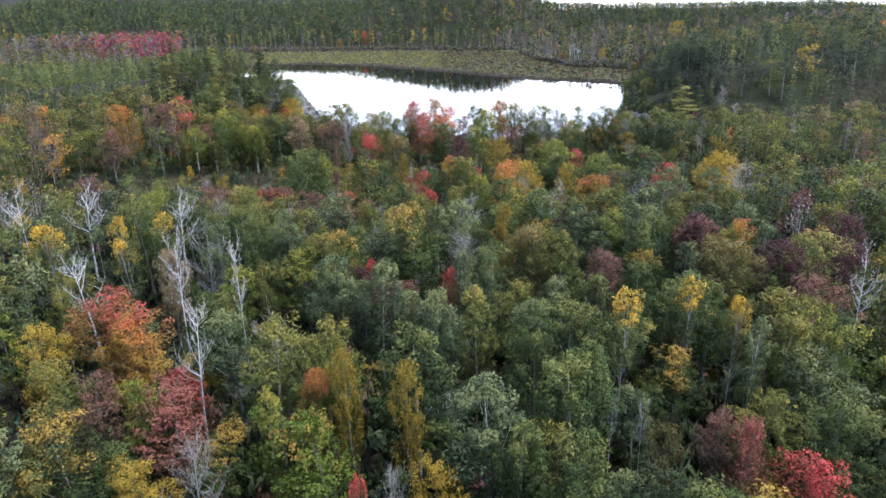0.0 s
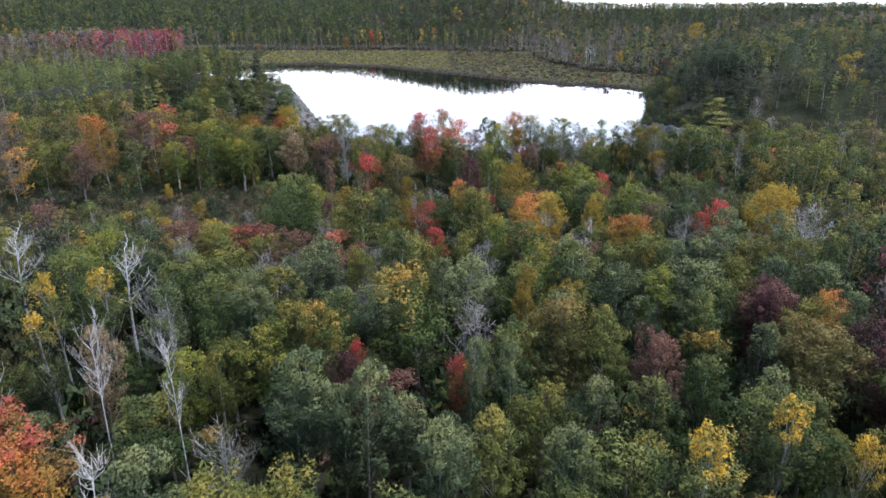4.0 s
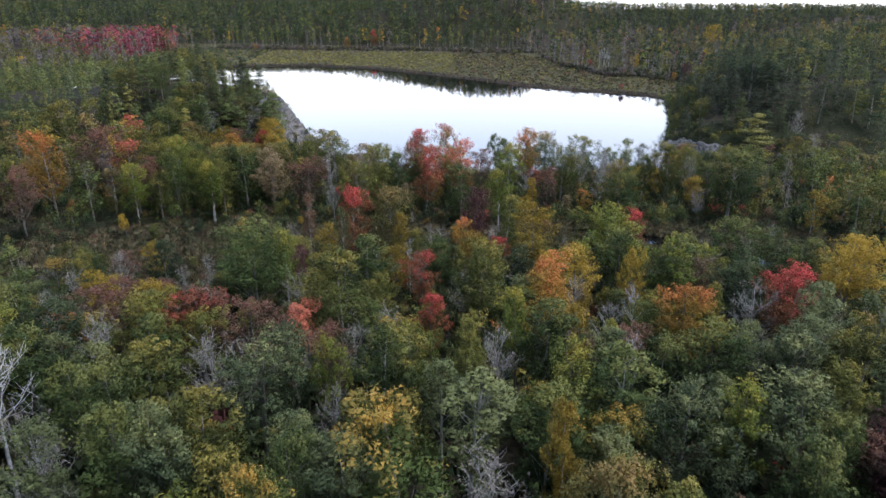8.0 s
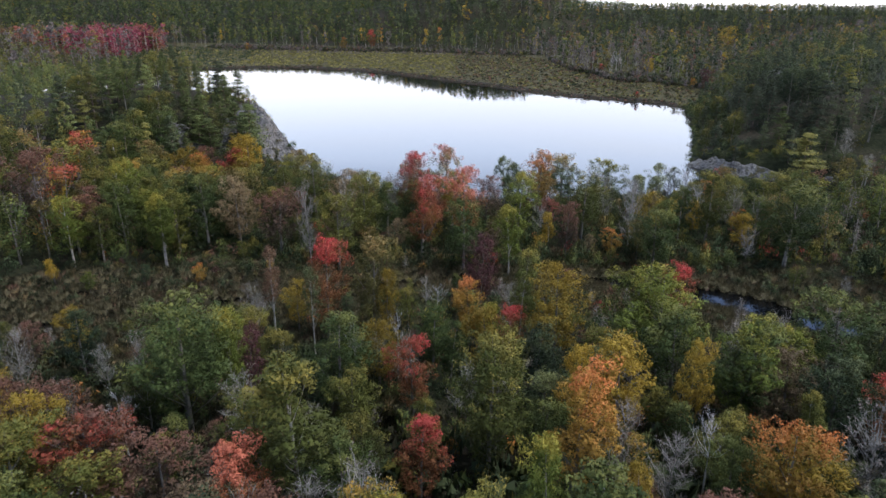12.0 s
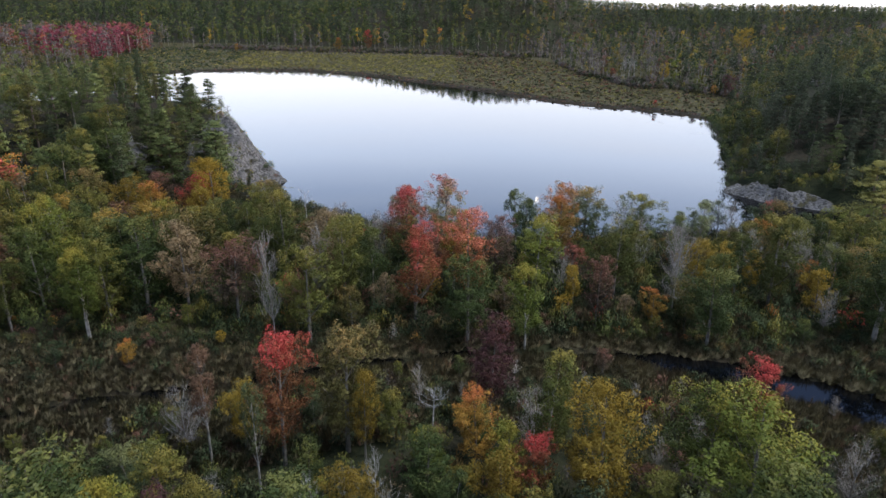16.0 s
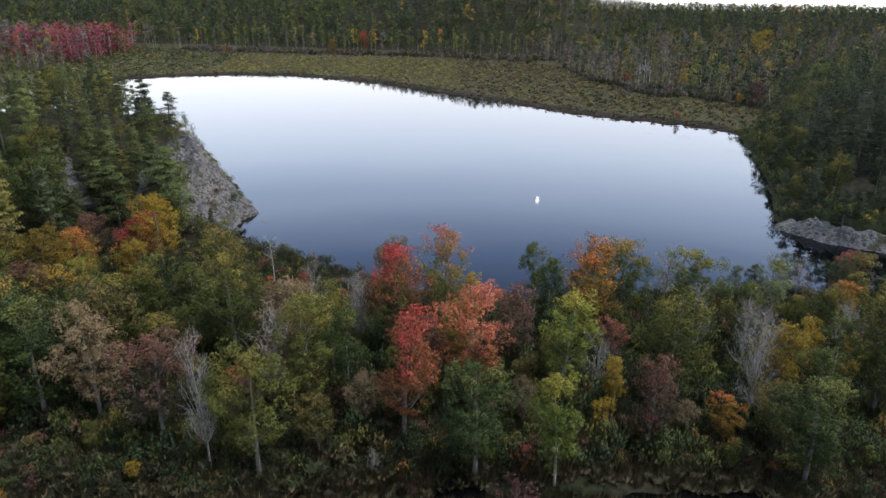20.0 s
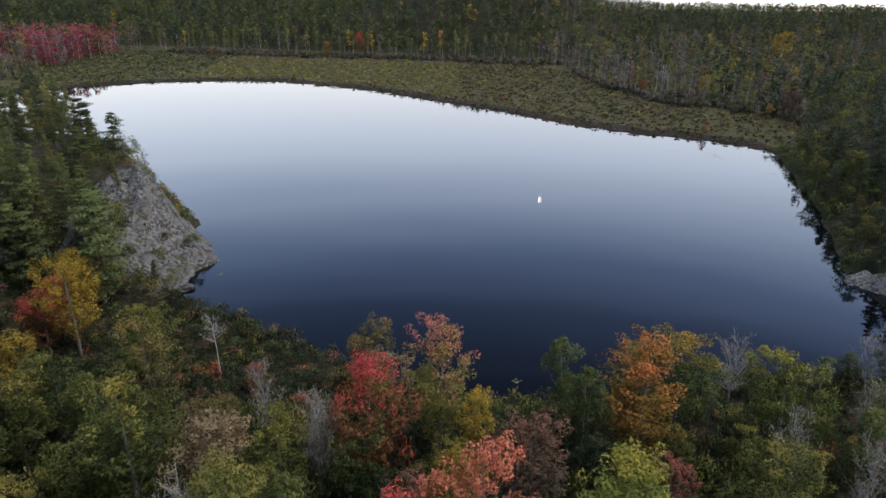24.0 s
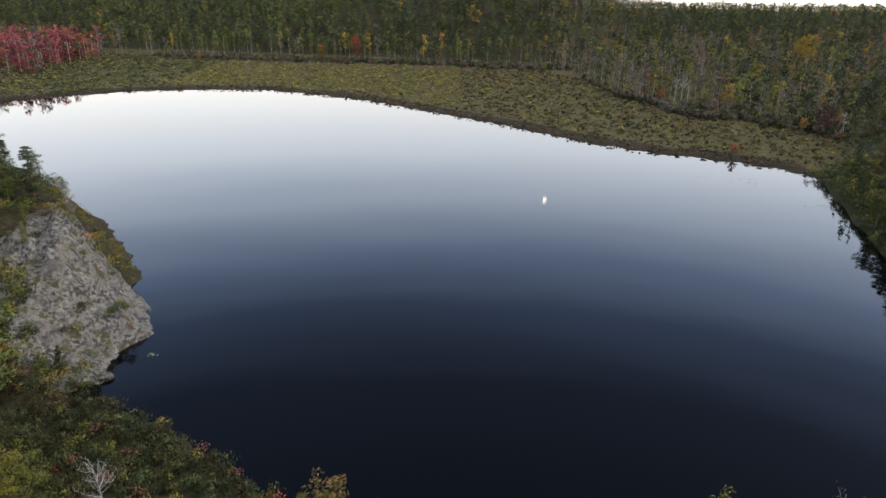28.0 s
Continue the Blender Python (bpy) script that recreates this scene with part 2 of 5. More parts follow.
def land(x, y):
    x, y = np.asarray(x, float), np.asarray(y, float)
    d = line_distance(x, y, SHORE, True)
    d = d + 0.9 * waves(x, y, 5, 9) * np.exp(-np.abs(d) / 12)
    bank = np.where(d > 0, 0.35 * smooth(0, 1.2, d) + 0.012 * np.clip(d, 0, 60), np.maximum(-3, d * 0.35))
    h = np.where(d > 0, bank, bank)
    out = smooth(0, 6, d)
    h = h + 2.2 * (1 - smooth(92, 128, y)) * out
    brook = line_distance(x, y, BROOK, False) + 0.8 * waves(x, y, 11, 8) + 1.3 * (1 - smooth(18, 26, x)) - 0.9 * smooth(23, 31, x)
    meadow = smooth(5, 16, np.abs(brook))
    h = np.where(d > 0, 0.3 + (h - 0.3) * meadow, h)
    h = h - 1.1 * (1 - smooth(1.0, 2.4, brook))
    # the rocky point with pines, and the wooded rise behind it
    west = smooth(-32.5, -44, x) * smooth(205 - 10 * smooth(-50, -80, x), 229, y) * (1 - smooth(250, 300, y - 0.15 * (x + 60)))
    h = h + west * smooth(0, 9, d) * (11.0 - 3.5 * smooth(-90, -190, x) + 1.2 * waves(x, y, 21, 35))
    h = h + 3.6 * np.exp(-((x + 76) / 17) ** 2 - ((y - 232) / 22) ** 2)
    h = h + 2.5 * smooth(-30, -80, x) * smooth(135, 200, y) * (1 - west) * out * (1 - smooth(320, 380, y))
    # the wooded hill on the other side
    xs = 60 + 0.27 * np.clip(y - 222, 0, 78) + 0.7 * np.clip(y - 300, 0, 200)
    east = (9.5 * smooth(-2, 30, x - xs) + 5.5 * smooth(18, 140, x - xs)) * smooth(200, 240, y) * (1 - smooth(420, 560, y - 0.3 * (x - 150)))
    h = h + out * east + 2.0 * out * smooth(57, 66, x) * smooth(204, 211, y) * (1 - smooth(286, 304, y))
    # far hills
    back = y - marsh_back(x)
    far = smooth(0, 115, back) * (17 - 1.5 * smooth(90, 165, x) + 16 * smooth(-90, 20, x) * (1 - smooth(60, 135, x))) + 16 * smooth(90, 300, back) * (1 - smooth(40, 120, x))
    far = far + 7 * smooth(-120, -320, x) * smooth(20, 300, back)
    h = h + out * (far + 2.2 * smooth(0, 100, back) * waves(x, y, 31, 120))
    # past the last ridge the country falls away
    h = h - 190 * smooth(800, 1700, y) - 120 * smooth(700, 1600, np.abs(x)) * smooth(500, 900, y)
    return h + 0.22 * out * waves(x, y, 41, 14) * smooth(0.2, 2, h)


def axis(knots):
    parts = [np.arange(a, b, s) for a, b, s in knots]
    return np.concatenate(parts + [[knots[-1][1]]])


def mesh_from(name, verts, faces, mats, smooth_faces=False, attrs=(), normals=None):
    """A mesh of triangles or quads from arrays."""
    me = bpy.data.meshes.new(name)
    v, f = np.asarray(verts, np.float32), np.asarray(faces, np.int32)
    k = f.shape[1]
    me.vertices.add(len(v))
    me.vertices.foreach_set("co", v.ravel())
    me.loops.add(f.size)
    me.loops.foreach_set("vertex_index", f.ravel())
    me.polygons.add(len(f))
    me.polygons.foreach_set("loop_start", np.arange(0, f.size, k, dtype=np.int32))
    me.polygons.foreach_set("loop_total", np.full(len(f), k, np.int32))
    me.update(calc_edges=True)
    if smooth_faces:
        me.polygons.foreach_set("use_smooth", np.ones(len(f), bool))
    for m in mats:
        me.materials.append(m)
    for key, values in attrs:
        a = me.attributes.new(key, "FLOAT", "POINT")
        a.data.foreach_set("value", np.asarray(values, np.float32))
    if normals is not None:
        me.polygons.foreach_set("use_smooth", np.ones(len(f), bool))
        a = me.attributes.new("custom_normal", "FLOAT_VECTOR", "POINT")
        a.data.foreach_set("vector", np.asarray(normals, np.float32).ravel())
    return me


def sheet(name, xs, ys, height, mats):
    gx, gy = np.meshgrid(xs, ys)
    v = np.stack([gx.ravel(), gy.ravel(), height(gx.ravel(), gy.ravel())], 1)
    nx, ny = len(xs), len(ys)
    i = (np.arange(ny - 1)[:, None] * nx + np.arange(nx - 1)[None, :]).ravel()
    return mesh_from(name, v, np.stack([i, i + 1, i + nx + 1, i + nx], 1), mats, True)


# forest floor, sedge meadow and marsh turf
gm, n, l, b = node_material("forest_floor", 0.95, 0.1)
fine = world_noise(n, l, 1.4, 8)
broad = world_noise(n, l, 0.05, 4)
litter = ramp_node(n, l, fine, [(0.3, (0.014, 0.013, 0.009)), (0.55, (0.036, 0.030, 0.019)), (0.8, (0.056, 0.043, 0.026))])
moss = ramp_node(n, l, fine, [(0.3, (0.013, 0.017, 0.008)), (0.7, (0.034, 0.036, 0.017))])
woods = mix_node(n, l, ramp_node(n, l, broad, [(0.42, (0, 0, 0)), (0.58, (1, 1, 1))]), litter, moss)
turf = ramp_node(n, l, fine, [(0.3, (0.040, 0.035, 0.018)), (0.7, (0.098, 0.085, 0.037))])
place = n.new("ShaderNodeSeparateXYZ")
l.new(n.new("ShaderNodeNewGeometry").outputs["Position"], place.inputs[0])
low = math_node(n, l, "MULTIPLY", math_node(n, l, "GREATER_THAN", place.outputs["Y"], 300.0), math_node(n, l, "LESS_THAN", place.outputs["Z"], 2.4))
peat = math_node(n, l, "MULTIPLY", low, math_node(n, l, "LESS_THAN", math_node(n, l, "ADD", place.outputs["Z"], math_node(n, l, "MULTIPLY", broad, 0.12)), 0.50))
soft_turf = mix_node(n, l, peat, turf, (0.030, 0.024, 0.016))
l.new(mix_node(n, l, low, woods, soft_turf), b.inputs["Base Color"])
bump = n.new("ShaderNodeBump")
bump.inputs["Strength"].default_value, bump.inputs["Distance"].default_value = 0.8, 0.3
l.new(fine, bump.inputs["Height"])
l.new(bump.outputs[0], b.inputs["Normal"])
GROUND = gm

wm, n, l, b = node_material("lake_water", 0.02, 0.5)
b.inputs["Base Color"].default_value = (0.0015, 0.002, 0.003, 1)
b.inputs["IOR"].default_value = 1.31
g = n.new("ShaderNodeNewGeometry")
mp = n.new("ShaderNodeMapping")
mp.inputs["Scale"].default_value = (0.5, 1.6, 1)
l.new(g.outputs["Position"], mp.inputs["Vector"])
t = n.new("ShaderNodeTexNoise")
t.inputs["Scale"].default_value, t.inputs["Detail"].default_value = 0.8, 2
l.new(mp.outputs[0], t.inputs["Vector"])
bump = n.new("ShaderNodeBump")
bump.inputs["Strength"].default_value, bump.inputs["Distance"].default_value = 0.12, 0.02
l.new(t.outputs["Fac"], bump.inputs["Height"])
l.new(bump.outputs[0], b.inputs["Normal"])
WATER = wm

rm, n, l, b = node_material("lichened_rock", 0.9, 0.2)
f1, f2, f3 = world_noise(n, l, 0.5, 8), world_noise(n, l, 2.2, 8), world_noise(n, l, 0.22, 4)
stone = ramp_node(n, l, f2, [(0.34, (0.050, 0.048, 0.047)), (0.48, (0.110, 0.106, 0.103)), (0.64, (0.215, 0.208, 0.202))])
stain = ramp_node(n, l, f1, [(0.38, (0.052, 0.050, 0.047)), (0.58, (0.155, 0.149, 0.145))])
col = mix_node(n, l, ramp_node(n, l, f3, [(0.4, (0.2, 0.2, 0.2)), (0.6, (0.75, 0.75, 0.75))]), stone, stain)
# joints that split the granite, and the moss that sits in hollows
warp = n.new("ShaderNodeNewGeometry")
tilted = n.new("ShaderNodeMapping")
tilted.inputs["Rotation"].default_value = (0.5, 0.3, 0.6)
tilted.inputs["Scale"].default_value = (0.55, 0.28, 0.8)
l.new(warp.outputs["Position"], tilted.inputs["Vector"])
joint = n.new("ShaderNodeTexVoronoi")
joint.feature = "DISTANCE_TO_EDGE"
joint.inputs["Scale"].default_value = 0.62
bent = n.new("ShaderNodeVectorMath")
l.new(tilted.outputs[0], bent.inputs[0])
l.new(ramp_node(n, l, f1, [(0.3, (0, 0, 0)), (0.7, (1.2, 0.7, 0.9))]), bent.inputs[1])
l.new(bent.outputs[0], joint.inputs["Vector"])
gap = math_node(n, l, "ADD", joint.outputs["Distance"], math_node(n, l, "MULTIPLY", math_node(n, l, "SUBTRACT", f2, 0.5), 0.6))
cracked = ramp_node(n, l, gap, [(0.0, (0.75, 0.75, 0.75)), (0.07, (0, 0, 0))])
col = mix_node(n, l, cracked, col, (0.03, 0.028, 0.025))
moss_on = ramp_node(n, l, math_node(n, l, "ADD", f1, math_node(n, l, "MULTIPLY", f2, 0.5)), [(0.81, (0, 0, 0)), (0.88, (1, 1, 1))])
l.new(mix_node(n, l, moss_on, col, (0.055, 0.050, 0.026)), b.inputs["Base Color"])
bump = n.new("ShaderNodeBump")
bump.inputs["Strength"].default_value, bump.inputs["Distance"].default_value = 1.0, 0.4
l.new(math_node(n, l, "ADD", f2, math_node(n, l, "MINIMUM", joint.outputs["Distance"], 0.12)), bump.inputs["Height"])
l.new(bump.outputs[0], b.inputs["Normal"])
ROCK = rm

def point_mask(x, y):
    return smooth(-54.5, -49, x + 0.8 * waves(x, y, 77, 7)) * smooth(210.5, 214.5, y + 1.2 * waves(x, y, 78, 9)) * (1 - smooth(236, 243, y + 0.5 * (x + 46) + waves(x, y, 79, 8)))


def slab_mask(x, y):
    d = line_distance(x, y, SHORE, True)
    return smooth(54, 57, x) * (1 - smooth(71, 78, x)) * smooth(200, 203, y) * (1 - smooth(220, 225, y)) * (1 - smooth(2.5, 5.5, d + 1.2 * waves(x, y, 82, 7)))


def soil(x, y):
    """The ground's surface, which dips under the bare rock."""
    return land(x, y) - 2.4 * np.maximum(point_mask(x, y), slab_mask(x, y))


ground = new("ground", sheet("ground", axis([(-4000, -600, 340), (-600, -200, 20), (-200, -70, 5), (-70, 90, 2.0), (90, 200, 5), (200, 600, 20), (600, 4000, 340)]),
                             axis([(-900, 0, 90), (0, 120, 5), (120, 235, 2.0), (235, 420, 5), (420, 760, 10), (760, 1200, 44), (1200, 4800, 300)]), soil, [GROUND]))
tagged(ground, "dark forest floor of leaf litter, moss and marsh turf", "ground", kind="structure")
water = new("water", sheet("water", axis([(-320, 260, 20)]), axis([(110, 440, 15)]), lambda x, y: x * 0, [WATER]))
tagged(water, "still dark lake mirroring a pale dusk sky", "lake", kind="structure")

# ---- trees: how they grow ----


def tube(pts, radii, sides):
    """A tapered limb through pts."""
    pts = np.asarray(pts, float)
    v, f = [], []
    for i, p in enumerate(pts):
        d = pts[min(i + 1, len(pts) - 1)] - pts[max(i - 1, 0)]
        d = d / (np.linalg.norm(d) + 1e-9)
        u = np.cross(d, (0.3, 1, 0.2) if abs(d[1]) < 0.9 else (1, 0, 0))
        u /= np.linalg.norm(u)
        w = np.cross(d, u)
        for k in range(sides):
            a = 2 * math.pi * k / sides
            v.append(p + radii[i] * (u * math.cos(a) + w * math.sin(a)))
    for i in range(len(pts) - 1):
        for k in range(sides):
            a, b2 = i * sides + k, i * sides + (k + 1) % sides
            f.append((a, b2, b2 + sides, a + sides))
    return np.array(v), np.array(f)


def join(pieces):
    v, f, off = [], [], 0
    for a, b2 in pieces:
        v.append(a), f.append(b2 + off)
        off += len(a)
    return np.concatenate(v), np.concatenate(f)


def sprays(r, centres, radii, count, size, crown_mid, flat=0.8, slim=0.5, rise=0.3, hollow=0.45):
    """Leaf sprays on the rounded outside of each clump: verts, faces, soft normals."""
    n = len(centres) * count
    c = np.repeat(centres, count, 0)
    rad = np.repeat(radii, count)[:, None]
    d = r.normal(size=(n, 3)) + np.array([0, 0, 0.35])
    d /= np.linalg.norm(d, axis=1)[:, None]
    p = c + d * rad * (r.uniform(hollow, 1.08, (n, 1)) ** 0.7) * np.array([1, 1, flat])
    # tall shoots spread outward as they rise
    p[:, :2] += (c - crown_mid)[:, :2] * ((p - c)[:, 2:] * 0.14 * (flat > 1.2))
    out = p - crown_mid
    out /= np.linalg.norm(out, axis=1)[:, None] + 1e-9
    nor = 0.9 * d + 0.35 * out + np.array([0, 0, 0.25]) + r.normal(scale=0.42, size=(n, 3))
    nor /= np.linalg.norm(nor, axis=1)[:, None]
    u = np.cross(nor, r.normal(size=(n, 3)))
    # some shoots stand up and outward
    rising = (r.uniform(size=(n, 1)) < rise)
    up = 0.35 * d + 0.35 * out + np.array([0, 0, 0.9]) + r.normal(scale=0.3, size=(n, 3))
    u = np.where(rising, up, u)
    u /= np.linalg.norm(u, axis=1)[:, None] + 1e-9
    w = np.cross(np.where(rising, r.normal(size=(n, 3)) + 0.8 * out, nor), u)
    w /= np.linalg.norm(w, axis=1)[:, None] + 1e-9
    s = size * r.uniform(0.6, 1.35, (n, 1))
    w = w * np.where(rising, 0.6, 1.0)
    v = np.stack([p + u * s, p - u * s * 0.55 + w * s * slim, p - u * s * 0.55 - w * s * slim], 1)
    # a leaf spray is shaded as part of its rounded clump
    face = np.cross(v[:, 1] - v[:, 0], v[:, 2] - v[:, 0])
    face /= np.linalg.norm(face, axis=1)[:, None] + 1e-9
    soft = 0.75 * d + 0.35 * out + np.array([0, 0, 0.1])
    turn_over = (face * soft).sum(1) < 0
    v[turn_over] = v[turn_over][:, [0, 2, 1]]
    soft = soft + 0.12 * np.where(turn_over[:, None], -face, face)
    soft /= np.linalg.norm(soft, axis=1)[:, None] + 1e-9
    return v.reshape(-1, 3), np.arange(n * 3).reshape(-1, 3), np.repeat(soft, 3, 0)


TALL = 14.0


def grow(seed, shape):
    """Wood and leaves of one broadleaf tree, TALL metres high: wood (v, f), leaves (v, f), turn (how far up and out each leaf sits)."""
    r = np.random.RandomState(seed)
    # crown's foot, half width, lobes, clumps, leaf sprays a clump, spray size, clump radius, girth, limbs, share of upright shoots
    base, wide, lobes, clumps, per, size, loose, girth, limbs, rise = {
        "aspen": (0.30, 1.95, 7, 190, 52, 0.108, 0.34, 0.10, 9, 0.6),
        "maple": (0.26, 2.70, 9, 220, 54, 0.112, 0.38, 0.14, 10, 0.65),
        "birch": (0.48, 1.80, 5, 100, 38, 0.115, 0.34, 0.11, 10, 0.5),
        "bare": (0.24, 2.5, 9, 64, 13, 0.115, 0.50, 0.09, 18, 0.60),
        "bush": (0.02, 2.9, 8, 90, 34, 0.150, 0.45, 0.10, 7, 0.6),
        "midbare": (0.22, 1.95, 6, 24, 12, 0.27, 0.75, 0.09, 8, 0.60),
        "poplar": (0.34, 1.85, 4, 17, 12, 0.46, 0.85, 0.10, 3, 0.5),
        "round": (0.10, 2.6, 4, 15, 9, 0.62, 1.0, 0.11, 0, 0.4),
        "mid": (0.14, 2.40, 6, 80, 13, 0.225, 0.46, 0.11, 2, 0.55),
    }[shape]
    H = TALL
    bend = r.normal(scale=0.35, size=2)
    trunk = [np.array([bend[0] * u * u, bend[1] * u * u, H * 0.94 * u - 0.3 * (u == 0)]) for u in np.linspace(0, 1, 6)]
    far = shape in ("mid", "midbare", "poplar", "round")
    pieces = [tube(trunk[::5] if far else trunk, [girth * (1.25 - 1.12 * u) for u in np.linspace(0, 1, 2 if far else 6)], 3 if far else 6)]
    # a crown of several rounded lobes round the stem, one of them the leading top
    slender = shape in ("aspen", "birch", "bare", "midbare", "poplar")
    lobe_at, lobe_r = [], []
    a = r.uniform(0, 6.283)
    for k in range(lobes):
        u = 1 - (k / max(1, lobes - 1)) ** 0.9
        a += 2.4 + r.normal(scale=0.5)
        big = wide * (0.58 if slender else 0.50) * r.uniform(0.8, 1.15)
        prof = math.sin(math.pi * (0.16 + 0.78 * (1 - u))) ** 0.8 if not slender else math.sin(math.pi * (0.10 + 0.72 * (1 - u))) ** 0.8
        off = max(0.0, wide * prof - big * 0.85) * r.uniform(0.7, 1.15) * (k > 0)
        z = H * (base + (1.0 - base) * u)
        z = min(max(z, H * base + big), H - big * (1.15 if k else 1.2))
        m = trunk[-1] * (z / H) ** 2
        lobe_at.append((m[0] + off * math.cos(a), m[1] + off * math.sin(a), z))
        lobe_r.append(big * (0.75 if k == 0 else 1.0))
    lobe_at, lobe_r = np.array(lobe_at), np.array(lobe_r)
    tall_lobe = 1.6 if slender else 1.4
    cen, rad = [], []
    while len(cen) < clumps:
        k = r.randint(lobes)
        d = r.normal(size=3) + np.array([0, 0, 0.3])
        d /= np.linalg.norm(d)
        p = lobe_at[k] + d * lobe_r[k] * np.array([1, 1, tall_lobe]) * r.uniform(0.62, 1.08)
        gap = np.linalg.norm((p - lobe_at) / np.array([1, 1, tall_lobe]), axis=1) / lobe_r
        gap[k] = 9
        if gap.min() < 0.7 and r.uniform() < 0.85:
            continue
        p[2] = min(max(p[2], H * base * 0.8), H - 0.4 * loose)
        cen.append(p)
        rad.append(loose * r.uniform(0.6, 1.3))
    cen, rad = np.array(cen), np.array(rad)
    order = r.permutation(len(cen))[:limbs * (3 if shape in ("bare", "birch") else 1)]
    for k in order:
        e = cen[k]
        z0 = max(H * base * 0.75, e[2] - (1.6 + 1.1 * np.hypot(e[0], e[1])))
        s = np.array([trunk[-1][0] * (z0 / H) ** 2, trunk[-1][1] * (z0 / H) ** 2, z0])
        mid = s * 0.45 + e * 0.55 + np.array([0, 0, -0.25])
        g0 = girth * 0.42 * (1.15 - z0 / H)
        pieces.append(tube([s, e] if far else [s, mid, e], [g0, 0.02] if far else [g0, g0 * 0.6, 0.012], 3))
        if shape == "bare":
            for q in range(7):
                t0 = s + (e - s) * r.uniform(0.35, 1.0)
                pieces.append(tube([t0, t0 + r.normal(scale=0.45, size=3) + np.array([0, 0, 0.7])], [0.022, 0.006], 3))
    lv, lf, ln = sprays(r, cen, rad, per, size, np.array([0, 0, H * (base * 0.5 + 0.4)]), 1.0 if shape in ("round", "poplar") else 1.7, 0.5, rise, 0.2 if shape in ("bare", "midbare") else 0.6)
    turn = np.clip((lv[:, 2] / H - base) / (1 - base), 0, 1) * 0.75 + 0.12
    return join(pieces), (lv, lf, ln), turn


def grow_dead(seed, tall=TALL):
    """A bleached standing dead tree with forked broken limbs."""
    r = np.random.RandomState(seed)
    bx, by = r.normal(scale=0.5, size=2)
    pts = [np.array([bx * u * u, by * u * u, tall * u - 0.3 * (u == 0)]) for u in np.linspace(0, 1, 7)]
    pieces = [tube(pts, [0.115 * (1.15 - 1.05 * u) for u in np.linspace(0, 1, 7)], 6)]
    for k in range(20):
        u = r.uniform(0.55, 0.97)
        s = pts[int(u * 6)] * (1 - (u * 6) % 1) + pts[min(6, int(u * 6) + 1)] * ((u * 6) % 1)
        a, ln = r.uniform(0, 6.28), r.uniform(1.6, 3.6) * (1.5 - u)
        d = np.array([math.cos(a), math.sin(a), r.uniform(0.5, 1.2)]) * 0.8
        m1 = s + d * ln * 0.5
        e = m1 + (d + np.array([0, 0, 0.5])) * ln * 0.5
        pieces.append(tube([s, m1, e], [0.038, 0.022, 0.006], 3))
        for q in range(7):
            t0 = s + (e - s) * r.uniform(0.35, 0.95)
            pieces.append(tube([t0, t0 + r.normal(scale=0.36, size=3) + np.array([0, 0, 0.62])], [0.014, 0.004], 3))
    return join(pieces)


def grow_pine(seed, kind):
    """A white pine with ragged level branches, or a close cone of spruce."""
    r = np.random.RandomState(seed)
    H = TALL
    lean = r.normal(scale=0.25, size=2)
    trunk = [np.array([lean[0] * u, lean[1] * u, H * 0.98 * u - 0.3 * (u == 0)]) for u in np.linspace(0, 1, 5)]
    far = kind in ("far", "distant")
    pieces = [tube(trunk[::4] if far else trunk, [0.19 * (1.1 - 1.0 * u) for u in np.linspace(0, 1, 2 if far else 5)], 3 if far else 6)]
    cen, rad = [], []
    tiers, first, wide = {"pine": (12, 0.14, 2.7), "spruce": (15, 0.05, 1.7), "far": (8, 0.10, 2.5), "distant": (5, 0.12, 2.3)}[kind]
    for k in range(tiers * (4 if far else 1)):
        for j in range(1 if far else 5):
            u = r.uniform(0, 1) ** 0.9 if far else min(1, max(0, (k + r.uniform(-0.9, 0.9)) / (tiers - 1)))
            z = H * (first + (0.97 - first) * u)
            reach = wide * ((1 - u) ** 0.75 * 0.92 + 0.10)
            if kind == "pine":
                reach *= r.uniform(0.45, 1.3) * min(1, 0.6 + u * 1.5)
            a = r.uniform(0, 6.283)
            ln = reach * r.uniform(0.5, 1.12)
            s = np.array([lean[0] * z / H, lean[1] * z / H, z])
            e = s + np.array([math.cos(a) * ln, math.sin(a) * ln, ln * (0.16 if kind == "pine" else -0.18)])
            if not far and ln > 0.7:
                pieces.append(tube([s, e], [0.045, 0.010], 3))
            for q in ((0.85,) if far else (0.45, 0.8, 1.05)):
                cen.append(s + (e - s) * q)
                rad.append((0.34 + 0.15 * ln) * {"spruce": 1.0, "pine": 1.4, "far": 1.3, "distant": 1.6}[kind])
    cen, rad = np.array(cen), np.array(rad)
    per, size = {"pine": (24, 0.21), "spruce": (15, 0.22), "far": (14, 0.42), "distant": (6, 0.66)}[kind]
    lv, lf, ln = sprays(r, cen, rad, per, size, np.array([0, 0, H * 0.4]), 0.45, 0.4, 0.35, 0.3)
    return join(pieces), (lv, lf, ln), lv[:, 2] / H


def thing_from(name, wood, bark, leaves=None, turn=None):
    root = new(name)
    t = new("trunk", mesh_from(name + "_trunk", wood[0], wood[1], [bark], True))
    t.parent = root
    if leaves is not None:
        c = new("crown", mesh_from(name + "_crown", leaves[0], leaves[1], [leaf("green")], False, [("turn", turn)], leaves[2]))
        c.parent = root
    return root


MODELS = {}
